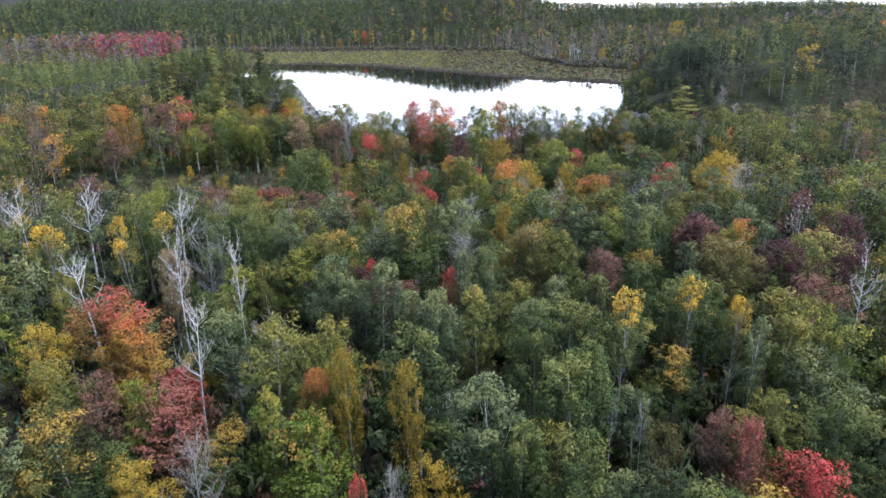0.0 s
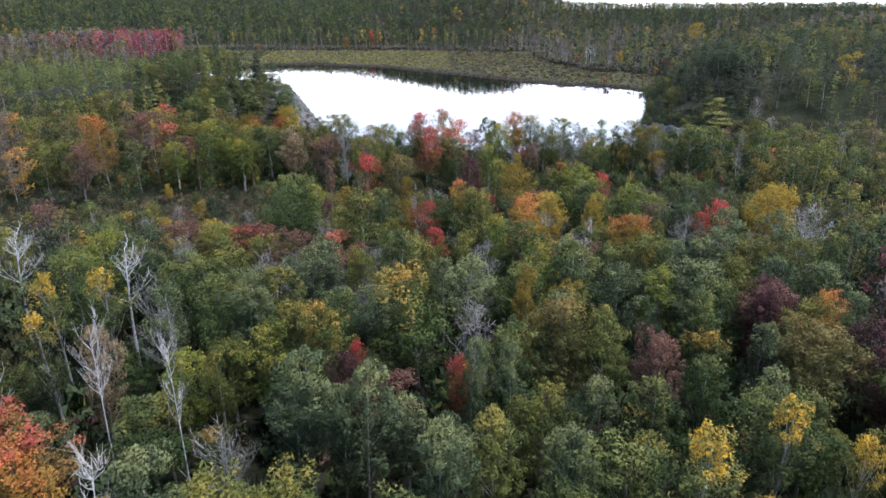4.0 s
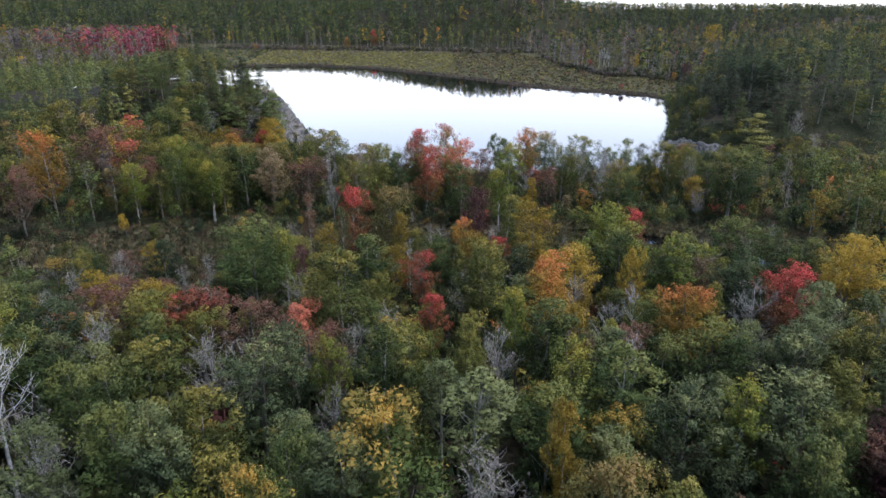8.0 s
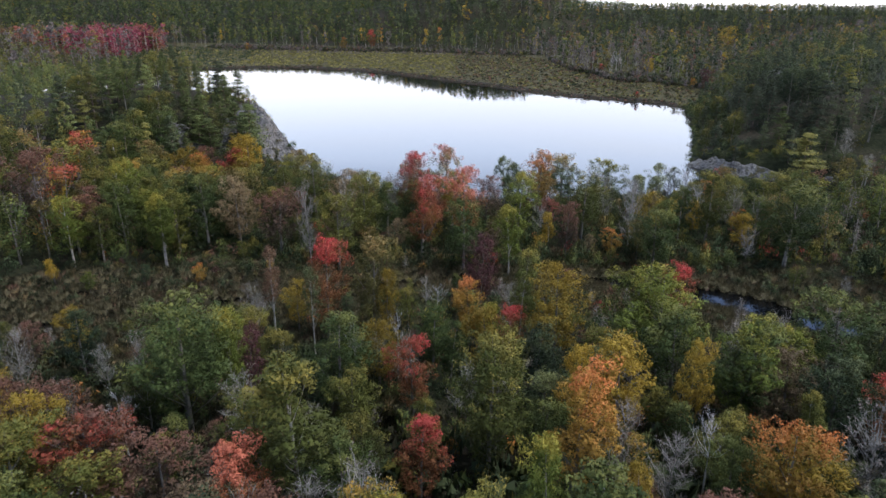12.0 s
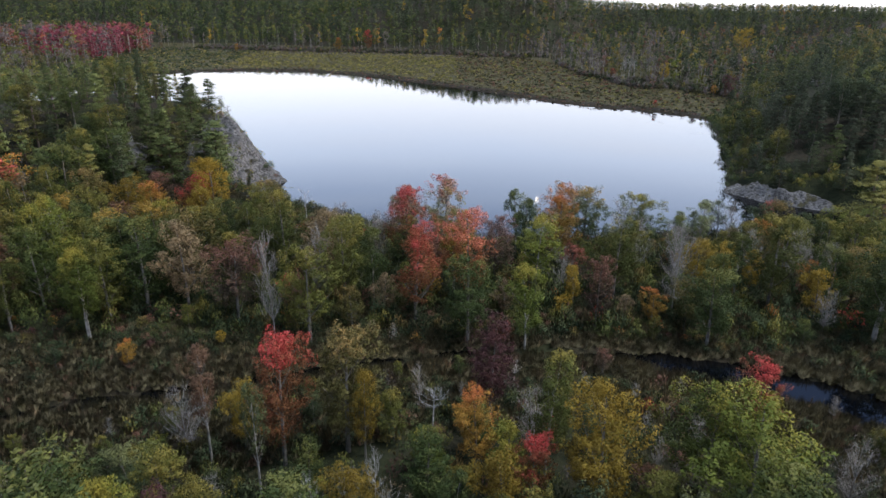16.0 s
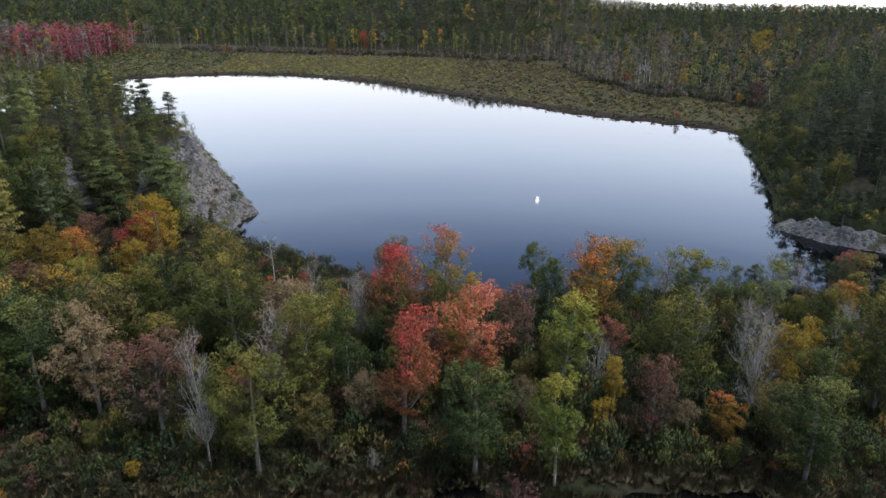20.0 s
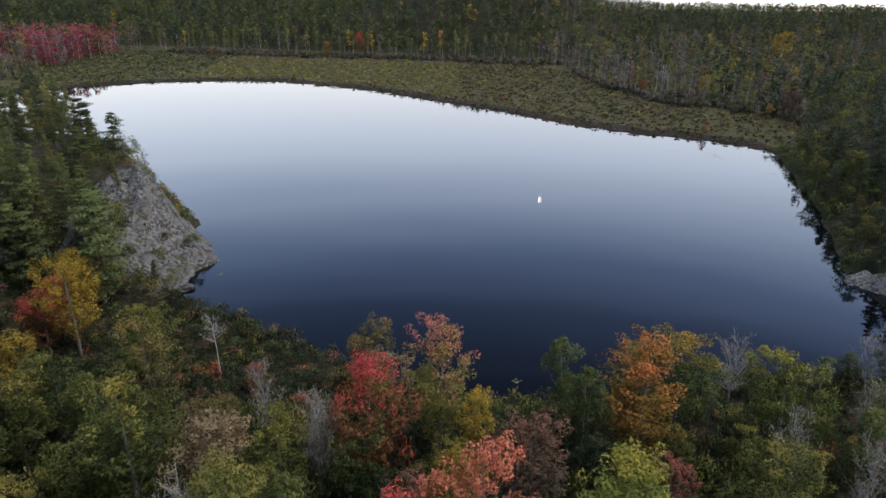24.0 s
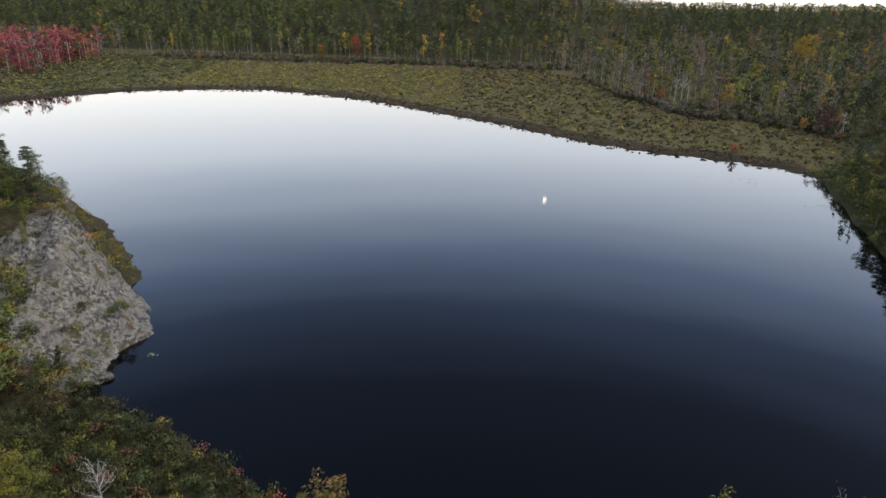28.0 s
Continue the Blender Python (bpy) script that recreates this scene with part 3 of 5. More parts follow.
for shape, count, bark in (("aspen", 5, BARK_PALE), ("maple", 6, BARK_GREY), ("birch", 3, BARK_PALE), ("bare", 4, BARK_PALE), ("bush", 3, BARK_GREY)):
    MODELS[shape] = [(shape, bark, grow(100 * (1 + i) + len(shape) * 7, shape)) for i in range(count)]
MODELS["dead"] = [("dead", BARK_DEAD, (grow_dead(900 + i), None, None)) for i in range(4)]
MODELS["pine"] = [("pine", BARK_DARK, grow_pine(700 + i, "pine")) for i in range(5)]
MODELS["spruce"] = [("spruce", BARK_DARK, grow_pine(760 + i, "spruce")) for i in range(3)]
NATIVE = {k: float(np.mean([2 * np.percentile(np.hypot(m[2][1][0][:, 0], m[2][1][0][:, 1]), 94) for m in v])) for k, v in MODELS.items() if k != "dead"}
NATIVE["dead"] = 3.8
GREENISH = ("green", "deep", "olive", "pale", "tan")
NAMES = {"aspen": "aspen_tree", "maple": "maple_tree", "birch": "birch_tree", "bare": "bare_tree", "bush": "shrub", "dead": "dead_tree", "pine": "pine_tree", "spruce": "spruce_tree"}
HUE_WORDS = {"green": "green", "deep": "dark green", "pale": "grey-green", "olive": "olive-yellow", "lime": "bright yellow-green", "gold": "golden yellow", "gilded": "green gold-topped",
             "orange": "orange", "ember": "red and orange", "red": "scarlet", "pink": "pink over yellow-green", "maroon": "dark maroon", "crimson": "crimson", "russet": "russet brown",
             "tan": "pale tan", "peach": "pale peach", "grey": "greyish brown", "sparse": "thin yellow-green", "turning": "green and orange", "tipped": "green orange-tipped",
             "needle": "dark green", "needle_pale": "light green", "salmon": "salmon red", "brown": "brownish olive", "coral": "coral orange", "bronze": "yellowish bronze", "mauve": "bare mauve-grey", "needle_dark": "blackish green", "needle_gold": "yellowing"}
LABELS = {"aspen": "upright aspen with {} leaves among the crowded forest", "maple": "rounded maple with {} autumn leaves in the forest",
          "birch": "slender white-barked birch with a {} crown", "bare": "half-bare tree with pale twigs and {} leaves",
          "bush": "low spreading shrub with {} leaves on damp ground", "dead": "bleached white dead tree with broken bare limbs",
          "pine": "ragged tall pine with {} needles in level tiers", "spruce": "narrow conical spruce with {} needles"}
FIRST = {}
PLACED = []


def plant(shape, hue, x, y, top, wide, r):
    """One tree of its own, from the ground up to top, wide across."""
    z = float(land(x, y))
    i = r.randint(len(MODELS[shape]))
    m = Matrix.Translation((x, y, z)) @ Matrix.Rotation(r.uniform(0, 6.283), 4, "Z")
    tall = max(1.2, top - z)
    native = NATIVE[shape]
    sx = min(max(wide / native, 0.45 * tall / TALL), 1.9 * tall / TALL if shape != "bush" else 9)
    m = m @ Matrix.Diagonal((sx, sx, tall / TALL, 1))
    word = "broadleaf_tree" if shape == "maple" and hue in GREENISH else NAMES[shape]
    if (word, i) not in FIRST:
        kind, bark, (wood, leaves, turn) = MODELS[shape][i]
        ob = FIRST[word, i] = thing_from(word, wood, bark, leaves, turn)
        ob.matrix_basis = m
        tagged(ob, category="shrub" if shape == "bush" else "tree", group=word.replace("_", " ") + "s of the forest")
    else:
        src = FIRST[word, i]
        keep = src.matrix_basis.copy()
        src.matrix_basis = Matrix.Identity(4)
        ob = copy_thing(src, m)
        src.matrix_basis = keep
        ob.matrix_basis = m
    text = "rounded broadleaf tree with {} leaves in the crowded forest" if word == "broadleaf_tree" else LABELS[shape]
    tagged(ob, text.format(HUE_WORDS.get(hue, "")))
    for c in ob.children:
        if c.name.startswith("crown"):
            c.material_slots[0].link = "OBJECT"
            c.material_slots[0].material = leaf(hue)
    PLACED.append((x, y, max(0.8, 0.42 * wide)))
    return ob


# ---- trees that stand out, by kind and colour: x, y, height of the top, width ----
SURVEY = {}
SURVEY["maple", "ember"] = [(-28.9, 55.1, 16, 9.3), (-24.9, 100.9, 12, 5.4)]
SURVEY["maple", "russet"] = [(17.8, 68.5, 13, 3.7), (31, 75.5, 14, 5.5), (-34.7, 101.4, 12, 7), (-25.5, 102.1, 12, 4.9), (-19, 98.2, 12, 5.7), (-64.3, 164.1, 16, 9.5), (-69.2, 144.7, 13, 6.4), (18.4, 158.1, 10, 3.2), (-47.9, 193.6, 10, 8.8), (7, 172.2, 10, 4.9), (-10.2, 93.4, 12, 3.2), (15.8, 93.7, 12, 3.7), (-24.8, 157.7, 12, 6.2)]
SURVEY["bare", "peach"] = [(-16.7, 36, 14, 3.9)]
SURVEY["maple", "turning"] = [(-8.9, 38.7, 13.5, 6.2)]
SURVEY["aspen", "gold"] = [(-7.5, 43.1, 16, 2.5), (-3.2, 40.2, 16.6, 2.3), (7.3, 74.1, 17, 2.9), (11.8, 93.7, 13.9, 2.6), (2.8, 176.5, 9.5, 2.9)]
SURVEY["birch", "gilded"] = [(14.5, 49.9, 17, 4.3), (21.4, 54.1, 16, 3.7), (24.1, 50.4, 16, 2.5), (-44.6, 73, 16, 5.1), (-36.9, 75.5, 16, 3.6), (-32.9, 66.8, 16, 3.9), (-32.6, 76.3, 16, 4.3)]
SURVEY["maple", "lime"] = [(30.2, 48, 16, 5.1), (6.5, 94.9, 15, 3.1), (26.1, 113.7, 13, 5.6), (21.9, 122.9, 13.5, 8.3), (20.6, 127.6, 12.5, 5.2), (29.4, 179.8, 11, 7), (-29.6, 189.3, 8, 6.2), (-2.4, 91.8, 13, 3), (-9.8, 88.7, 13, 2.6), (-40.4, 177.7, 10, 4.3)]
SURVEY["maple", "red"] = [(20.9, 32.5, 14, 4.7), (-5.5, 31.4, 14, 2), (-7.8, 68.1, 13, 1.8), (0.7, 65.5, 13, 2.1), (-1.7, 102.6, 10.5, 3.2), (35, 101.3, 14, 4.4), (-13.4, 131.6, 14, 4.2), (28.1, 135.6, 9, 3.6), (6.8, 126.1, 8.5, 3), (-2.9, 114.9, 10.5, 3.3), (-42.4, 197.9, 9, 3.9), (-5.5, 174.6, 13.6, 6.3), (-3.5, 159.2, 13.2, 5.5), (-42, 194.1, 9, 4.8), (-18.3, 188.6, 4, 3), (-12.5, 184, 4, 2.2), (-46.1, 198.1, 6, 4.5)]
SURVEY["maple", "green"] = [(7.4, 32.3, 15, 4.8), (-22.2, 111.3, 15.5, 7.3), (38.1, 119.6, 13.1, 11.6), (-25, 82, 15, 5.5), (50.4, 155, 14, 9.6), (-39.1, 162.1, 13, 10.9), (-24.1, 115.3, 14.5, 8.8), (-9.7, 115.9, 12, 6.6), (21.7, 117.3, 12.5, 7.7), (26.8, 113.3, 12.8, 6.2), (2.8, 154.4, 11.4, 5.8), (30.6, 154.1, 10, 5.8), (-36.7, 160.3, 13, 10.4), (-59.7, 203.2, 15, 10.8), (-23.8, 172, 10, 9.7), (-5.9, 172.5, 8, 6.9), (20.3, 100.1, 11, 2.8), (22.9, 91.1, 14, 6.2)]
SURVEY["aspen", "green"] = [(4, 35.2, 15, 3.2), (10.9, 181.6, 11, 3.6), (-9, 163.5, 11.5, 3.9), (12, 177.5, 11, 3.9)]
SURVEY["dead", "white"] = [(-19.6, 46.4, 17.8, 3.6), (-25, 59.2, 18.9, 2.8), (-19, 57.8, 19, 2.1), (-45.8, 84.6, 17, 4.9), (-53.6, 83.9, 17, 4.2), (-33.7, 59.6, 17, 4.8), (2.9, 46.1, 12, 1.1), (-0.1, 44.7, 11, 0.9), (11.6, 41.5, 12, 1.1), (13.7, 41, 12, 1.1), (38.8, 57, 16, 3), (-9, 121.3, 9, 1.8), (-4.8, 123.1, 9, 1.8), (-0.9, 136, 6.5, 2.8), (-22.9, 191.5, 7.6, 2.6), (19.3, 102, 12, 2.4), (15.1, 87.5, 14, 1.8)]
SURVEY["birch", "sparse"] = [(23.6, 45.9, 16, 2.8), (-14.1, 126.6, 12.5, 2.5), (37.5, 178.4, 11, 6.7)]
SURVEY["maple", "maroon"] = [(37.9, 67.7, 14, 7.5), (43.2, 67.3, 14, 4.9), (30.7, 78, 14, 4.4), (49, 76.3, 14, 5.5), (-8.2, 65.6, 13, 3), (4.5, 138.9, 11.2, 4.1), (-18.4, 117.3, 10, 2.7)]
SURVEY["maple", "tipped"] = [(-3, 73.9, 17.3, 9.2), (-10.4, 68.8, 16, 4.3), (-10.6, 69.7, 15, 3.6), (21.5, 183, 11.6, 5.0), (-5.4, 93, 13, 3.9)]
SURVEY["aspen", "pale"] = [(-10.4, 59.6, 17, 4.8), (-6, 57.2, 17, 4.1), (-1, 51.1, 17, 3.7), (-17.8, 73.2, 17, 3.9)]
SURVEY["aspen", "olive"] = [(2.7, 53.4, 16, 3.9), (-10.6, 101.4, 16.3, 7.3), (8.6, 130.7, 13, 4.1)]
SURVEY["maple", "olive"] = [(10.6, 70.3, 15, 4.6), (33.6, 72.4, 14, 5.5), (-24.5, 87.2, 14, 6), (-78.9, 180.7, 18, 10.8), (4.2, 107.9, 14, 4.5), (-21.4, 169.1, 14, 7.8), (-12.5, 161.7, 13.5, 5.1), (22.1, 165.2, 12, 5.5), (41.5, 163.2, 13, 6.6), (24.9, 171.2, 9, 7.3), (-29.6, 98.7, 13, 6.3), (-23.5, 96.6, 12, 4.1), (3.6, 106, 14.5, 5.2), (1.5, 91.3, 14, 3.3), (-33.7, 175.5, 10, 6.1), (-15.5, 154.2, 12, 6.1)]
SURVEY["aspen", "lime"] = [(11.8, 165.1, 12.6, 6.5), (-19.3, 114.8, 13.6, 2.7), (-19.5, 115.6, 13.3, 2.8), (9.4, 153.4, 10.8, 4.1), (13.8, 90.6, 14, 2.1)]
SURVEY["maple", "orange"] = [(9.8, 103, 14.8, 5.6), (22.7, 97.2, 14, 4.5), (-68.9, 154, 17, 6.8), (2.8, 130.7, 9.5, 3.1), (16.5, 177.8, 12.5, 8.5), (-46.7, 188.1, 10, 8.9)]
SURVEY["maple", "gold"] = [(46.7, 111.5, 14, 6), (11.8, 125.3, 13.6, 5.5), (-6.7, 132.9, 9.5, 2.2), (21.3, 111.8, 12.5, 2.5), (11.4, 109.9, 12.5, 3), (-39.3, 195.1, 12, 4.8), (-43.8, 204.2, 9, 6.2), (24.4, 98.6, 12, 5.2), (15.1, 111.5, 13, 4.8)]
SURVEY["pine", "gold"] = [(70, 191.4, 14, 10.6)]
SURVEY["birch", "peach"] = [(-19.5, 131.2, 13, 3.2)]
SURVEY["maple", "pink"] = [(0.1, 179.3, 13.2, 6.6)]
SURVEY["bare", "grey"] = [(-19.8, 154.9, 14, 3), (29, 162.3, 12.5, 4.1), (-21.2, 92.1, 12, 6.3), (32, 102.8, 12, 5.8), (4.7, 89.1, 14, 3.5)]
SURVEY["maple", "tan"] = [(-16.1, 168.6, 11.7, 4.9), (-17.5, 173.8, 9, 5.3), (-16.2, 94.3, 11, 3.8), (30.8, 113.7, 10, 4.8)]
SURVEY["bare", "tan"] = [(-17.4, 90.6, 12, 3.6), (12.9, 102, 13, 2.3), (-16.1, 162.8, 12, 4.8)]
SURVEY["maple", "salmon"] = [(-20.4, 42.5, 13, 8)]
SURVEY["maple", "orange"] += [(-27.2, 51.2, 14.5, 5.2), (-10.1, 43.9, 14, 2.6)]
SURVEY["maple", "olive"] += [(-30.1, 46.5, 13.5, 5.2)]
SURVEY["maple", "russet"] += [(-27, 45, 12.5, 4.6)]
SURVEY["maple", "lime"] += [(-23.5, 45.3, 12.5, 3.8), (-8, 45.6, 14.5, 2.8)]
SURVEY["maple", "red"] += [(-20.6, 46.8, 12.5, 3.2)]
SURVEY["aspen", "pale"] += [(-17.5, 49.9, 16, 5.2)]
SURVEY["maple", "gold"] += [(-34.7, 51.6, 14, 4.2)]
SURVEY["maple", "coral"] = [(3.1, 163.3, 13.8, 5)]
SURVEY["maple", "bronze"] = [(-8.3, 133.6, 13.5, 6)]
SURVEY.setdefault(("maple", "bronze"), []).extend([(29.5, 65.5, 15, 6.4), (14.3, 37.2, 13, 2.6), (29.5, 66.6, 15, 4.5), (10.0, 69.4, 15.5, 5.2)])
SURVEY.setdefault(("maple", "maroon"), []).extend([(34.8, 62.2, 15.5, 5.0), (30.1, 74.9, 14.5, 4.8), (-8.2, 68.0, 12, 2.8)])
SURVEY.setdefault(("maple", "olive"), []).extend([(36.7, 64.8, 16, 8.6), (21.8, 38.9, 14.5, 3.4), (-9.9, 48.1, 15.5, 5.3)])
SURVEY.setdefault(("maple", "russet"), []).extend([(18.0, 37.6, 13.5, 3.0), (17.0, 66.4, 14, 3.3), (-31.3, 107.8, 10, 8.2), (-35.3, 108.5, 10, 6.8)])
SURVEY.setdefault(("maple", "salmon"), []).extend([(19.9, 36.9, 13.5, 2.9)])
SURVEY.setdefault(("maple", "pale"), []).extend([(26.8, 41.5, 15, 5.9), (-14.8, 85.4, 15, 6.1), (26.0, 80.5, 14.5, 7.3), (16.8, 79.5, 15, 5.6)])
SURVEY.setdefault(("maple", "green"), []).extend([(6.8, 46.8, 15, 4.4), (25.8, 37.5, 14, 5.1), (26.1, 75.7, 14.5, 4.4), (20.6, 57.4, 14, 5.2), (24.8, 57.1, 14, 4.8)])
SURVEY.setdefault(("aspen", "lime"), []).extend([(-12.8, 40.6, 14, 2.7)])
SURVEY.setdefault(("maple", "gold"), []).extend([(-20.4, 35.9, 12.5, 3.9), (-1.2, 34.5, 12.5, 3.1), (51.3, 119.7, 11, 6.7)])
SURVEY.setdefault(("bare", "grey"), []).extend([(-4.0, 34.4, 12.5, 2.2)])
SURVEY.setdefault(("maple", "orange"), []).extend([(33.6, 72.0, 15, 3.2)])
SURVEY.setdefault(("aspen", "olive"), []).extend([(13.2, 68.5, 15.5, 3.8), (-18.4, 64.8, 14.5, 2.4)])
SURVEY.setdefault(("aspen", "pale"), []).extend([(1.5, 63.4, 15.5, 2.7), (4.7, 63.3, 15.5, 2.9), (-11.3, 59.0, 15, 3.9), (-7.6, 57.2, 15, 3.4), (-6.0, 71.5, 16, 4.5), (-17.2, 73.2, 15.5, 3.7)])
SURVEY.setdefault(("maple", "tan"), []).extend([(-28.8, 66.5, 15, 3.3), (27.8, 113.1, 9, 5.5)])
SURVEY.setdefault(("maple", "lime"), []).extend([(-38.7, 89.7, 15, 5.6)])
SURVEY.setdefault(("bare", "mauve"), []).extend([(-28.3, 77.4, 14, 4.5)])
SURVEY.setdefault(("maple", "deep"), []).extend([(34.0, 79.7, 14.5, 5.7)])
SURVEY.setdefault(("maple", "red"), []).extend([(37.5, 108.3, 11, 4.5)])
SURVEY.setdefault(("aspen", "green"), []).extend([(19.2, 62.3, 14.5, 3.4)])
SURVEY["aspen", "lime"].extend([(-50.3, 166.2, 14, 4.6), (-53.8, 152.5, 12, 6.4), (-50.3, 162.8, 14, 4.3), (-40.5, 153, 12, 3.8), (-40.7, 153, 12, 4)])
SURVEY["pine", "needle"] = [(-28, 39.7, 13, 6)]


def full_width(shape, wide, y):
    """Crowns of slight broadleaved trees reach past their dense middle; those that are broad already do not."""
    if shape not in ("maple", "bare"):
        return wide
    return max(min(wide * (1.3 if y > 85 else 1.12), 6.5), wide)


rng = np.random.RandomState(7)
for (shape, hue), rows in SURVEY.items():
    for x, y, top, wide in rows:
        plant(shape, {"gold": "needle_gold"}.get(hue, hue) if shape == "pine" else hue, x, y, top, full_width(shape, wide, y), rng)

# ---- the rest of the forest ----


def weighted(r, table):
    names = list(table)
    w = np.array([table[k] for k in names], float)
    return names[r.choice(len(names), p=w / w.sum())]


NEAR = {("aspen", "green"): 24, ("aspen", "pale"): 24, ("maple", "green"): 20, ("maple", "deep"): 9, ("aspen", "deep"): 5, ("aspen", "olive"): 13, ("maple", "olive"): 13, ("aspen", "lime"): 5, ("maple", "lime"): 3,
        ("birch", "gold"): 2, ("maple", "russet"): 3, ("maple", "maroon"): 1, ("maple", "gold"): 2, ("maple", "turning"): 2, ("bare", "grey"): 4, ("bare", "tan"): 3, ("maple", "tipped"): 6, ("dead", ""): 0.6, ("birch", "sparse"): 3}
BRUSH = {("bare", "mauve"): 9, ("maple", "green"): 9, ("maple", "deep"): 4, ("maple", "pale"): 5, ("maple", "gold"): 4, ("maple", "olive"): 22, ("maple", "russet"): 5, ("bare", "grey"): 12, ("bare", "tan"): 6, ("aspen", "green"): 7, ("maple", "orange"): 3, ("maple", "coral"): 0.8,
         ("aspen", "olive"): 6, ("maple", "tipped"): 5, ("maple", "lime"): 5, ("dead", ""): 0.4}
STRIP = {("maple", "bronze"): 14, ("maple", "olive"): 16, ("maple", "green"): 6, ("maple", "deep"): 3, ("bare", "grey"): 9, ("bare", "tan"): 9, ("maple", "russet"): 4, ("aspen", "olive"): 8, ("aspen", "bronze"): 5, ("aspen", "green"): 4,
         ("birch", "sparse"): 4, ("bare", "peach"): 5, ("maple", "tan"): 9, ("maple", "gold"): 3, ("maple", "orange"): 1.8, ("aspen", "gold"): 1.5, ("maple", "salmon"): 1}
WESTWOOD = {("bare", "mauve"): 8, ("bare", "grey"): 12, ("bare", "tan"): 8, ("maple", "bronze"): 12, ("maple", "olive"): 15, ("maple", "green"): 14, ("maple", "russet"): 4, ("maple", "tan"): 5, ("aspen", "olive"): 8, ("maple", "orange"): 2.5, ("maple", "gold"): 2, ("aspen", "gold"): 2, ("maple", "deep"): 2,
            ("maple", "ember"): 2, ("bare", "peach"): 3, ("maple", "tipped"): 4, ("maple", "lime"): 3}
EASTWOOD = {("maple", "green"): 20, ("maple", "olive"): 18, ("maple", "deep"): 8, ("maple", "bronze"): 8, ("maple", "russet"): 6, ("maple", "lime"): 5, ("maple", "tan"): 4, ("bare", "mauve"): 5, ("bare", "grey"): 4, ("maple", "gold"): 2, ("maple", "orange"): 1.5,
            ("maple", "maroon"): 1.5, ("aspen", "green"): 5}
WEST_PINES = {("pine", "needle"): 14, ("pine", "needle_pale"): 56, ("spruce", "needle"): 6, ("pine", "needle_gold"): 14, ("maple", "olive"): 5, ("maple", "green"): 4}
# mostly dark needles: the shade on the east hill's lake side is put into leaf colour
PINES = {("pine", "needle_dark"): 26, ("pine", "needle"): 22, ("pine", "needle_pale"): 9, ("spruce", "needle_dark"): 12, ("pine", "needle_gold"): 5, ("maple", "olive"): 8, ("maple", "deep"): 7, ("maple", "bronze"): 3, ("bare", "grey"): 1, ("maple", "orange"): 0.5, ("maple", "gold"): 0.8}


def zone(x, y, d, brook, h):
    """What grows at a place: table, height, spacing; or nothing."""
    if d < 1.5 or y < 8:
        return None
    rocky = -47 < x < -33 and 209 < y < 240 or x > 54 and y < 224 and d < 4
    if (x < -38 and y > 213 - 19 * float(smooth(-48, -58, x)) and y < 330) or (x > 60 + 0.27 * (y - 222) and x > 88 + 0.55 * (y - 300) and 203 < y < 420 and h > 0.5):
        if rocky or (x < 0 and y > 226 and x > -47 - 0.8 * (y - 228)):
            return None
        return (WEST_PINES, 12.0, 3.5 if x > -85 else 4.0) if x < 0 else (PINES, 12.5 * min(1.0, 0.6 + 0.02 * d), 3.7)
    if y > 206 and x > -38 or y > 330:
        return None
    if abs(brook) < 2.2:
        return None
    if y < 96:
        return NEAR, 12.6, 3.8
    # grassy clearings before the brook
    if ((x + 25) / 16) ** 2 + ((y - 116.5) / 4.0) ** 2 < 1 or ((x + 9) / 5) ** 2 + ((y - 117) / 3) ** 2 < 1:
        return None
    if y < 126:
        return (BRUSH, 8.0, 3.2) if abs(x) < 50 else (EASTWOOD if x > 0 else WESTWOOD, 9.0, 4.2)
    if y < 157 and -48 < x < 60 or y < 152 and -80 < x < -40 or abs(brook) < 7:
        return ((BRUSH, 6.0, 3.2) if y < (136 if abs(x) < 30 else 128) else (BRUSH, 3.8, 5.0 if abs(x) < 30 else 8.0)) if abs(brook) > 4 else None
    if -60 < x < -8 and y > 182:
        return None
    if x > 52:
        return (EASTWOOD, 9.5, 4.2) if y < 190 else (STRIP, 9.0, 2.9)
    if x < -22:
        return WESTWOOD, 11.5, 3.8
    if y > 193 or (2 < x < 15 and y > 175):
        return None
    return STRIP, 8.6, 3.3


CELL = 4.0
GRID = {}


def crowded(x, y, gap):
    cx, cy = int(x // CELL), int(y // CELL)
    for i in (-1, 0, 1):
        for j in (-1, 0, 1):
            for px, py, pr in GRID.get((cx + i, cy + j), ()):
                if (px - x) ** 2 + (py - y) ** 2 < (gap * 0.5 + pr) ** 2 * 0.72:
                    return True
    return False


def occupy(x, y, rad):
    GRID.setdefault((int(x // CELL), int(y // CELL)), []).append((x, y, min(rad, 2.6)))


for p in PLACED:
    occupy(*p)

STANDOUT = list(PLACED)
N = 30000
cx, cy = rng.uniform(-210, 230, N), rng.uniform(12, 420, N)
keep = (np.abs(cx) < 20 + 0.68 * cy) & (cy < 335 + 0.4 * np.abs(cx))
cx, cy = cx[keep], cy[keep]
cd, cb, ch = line_distance(cx, cy, SHORE, True), line_distance(cx, cy, BROOK, False), land(cx, cy)
MID = []
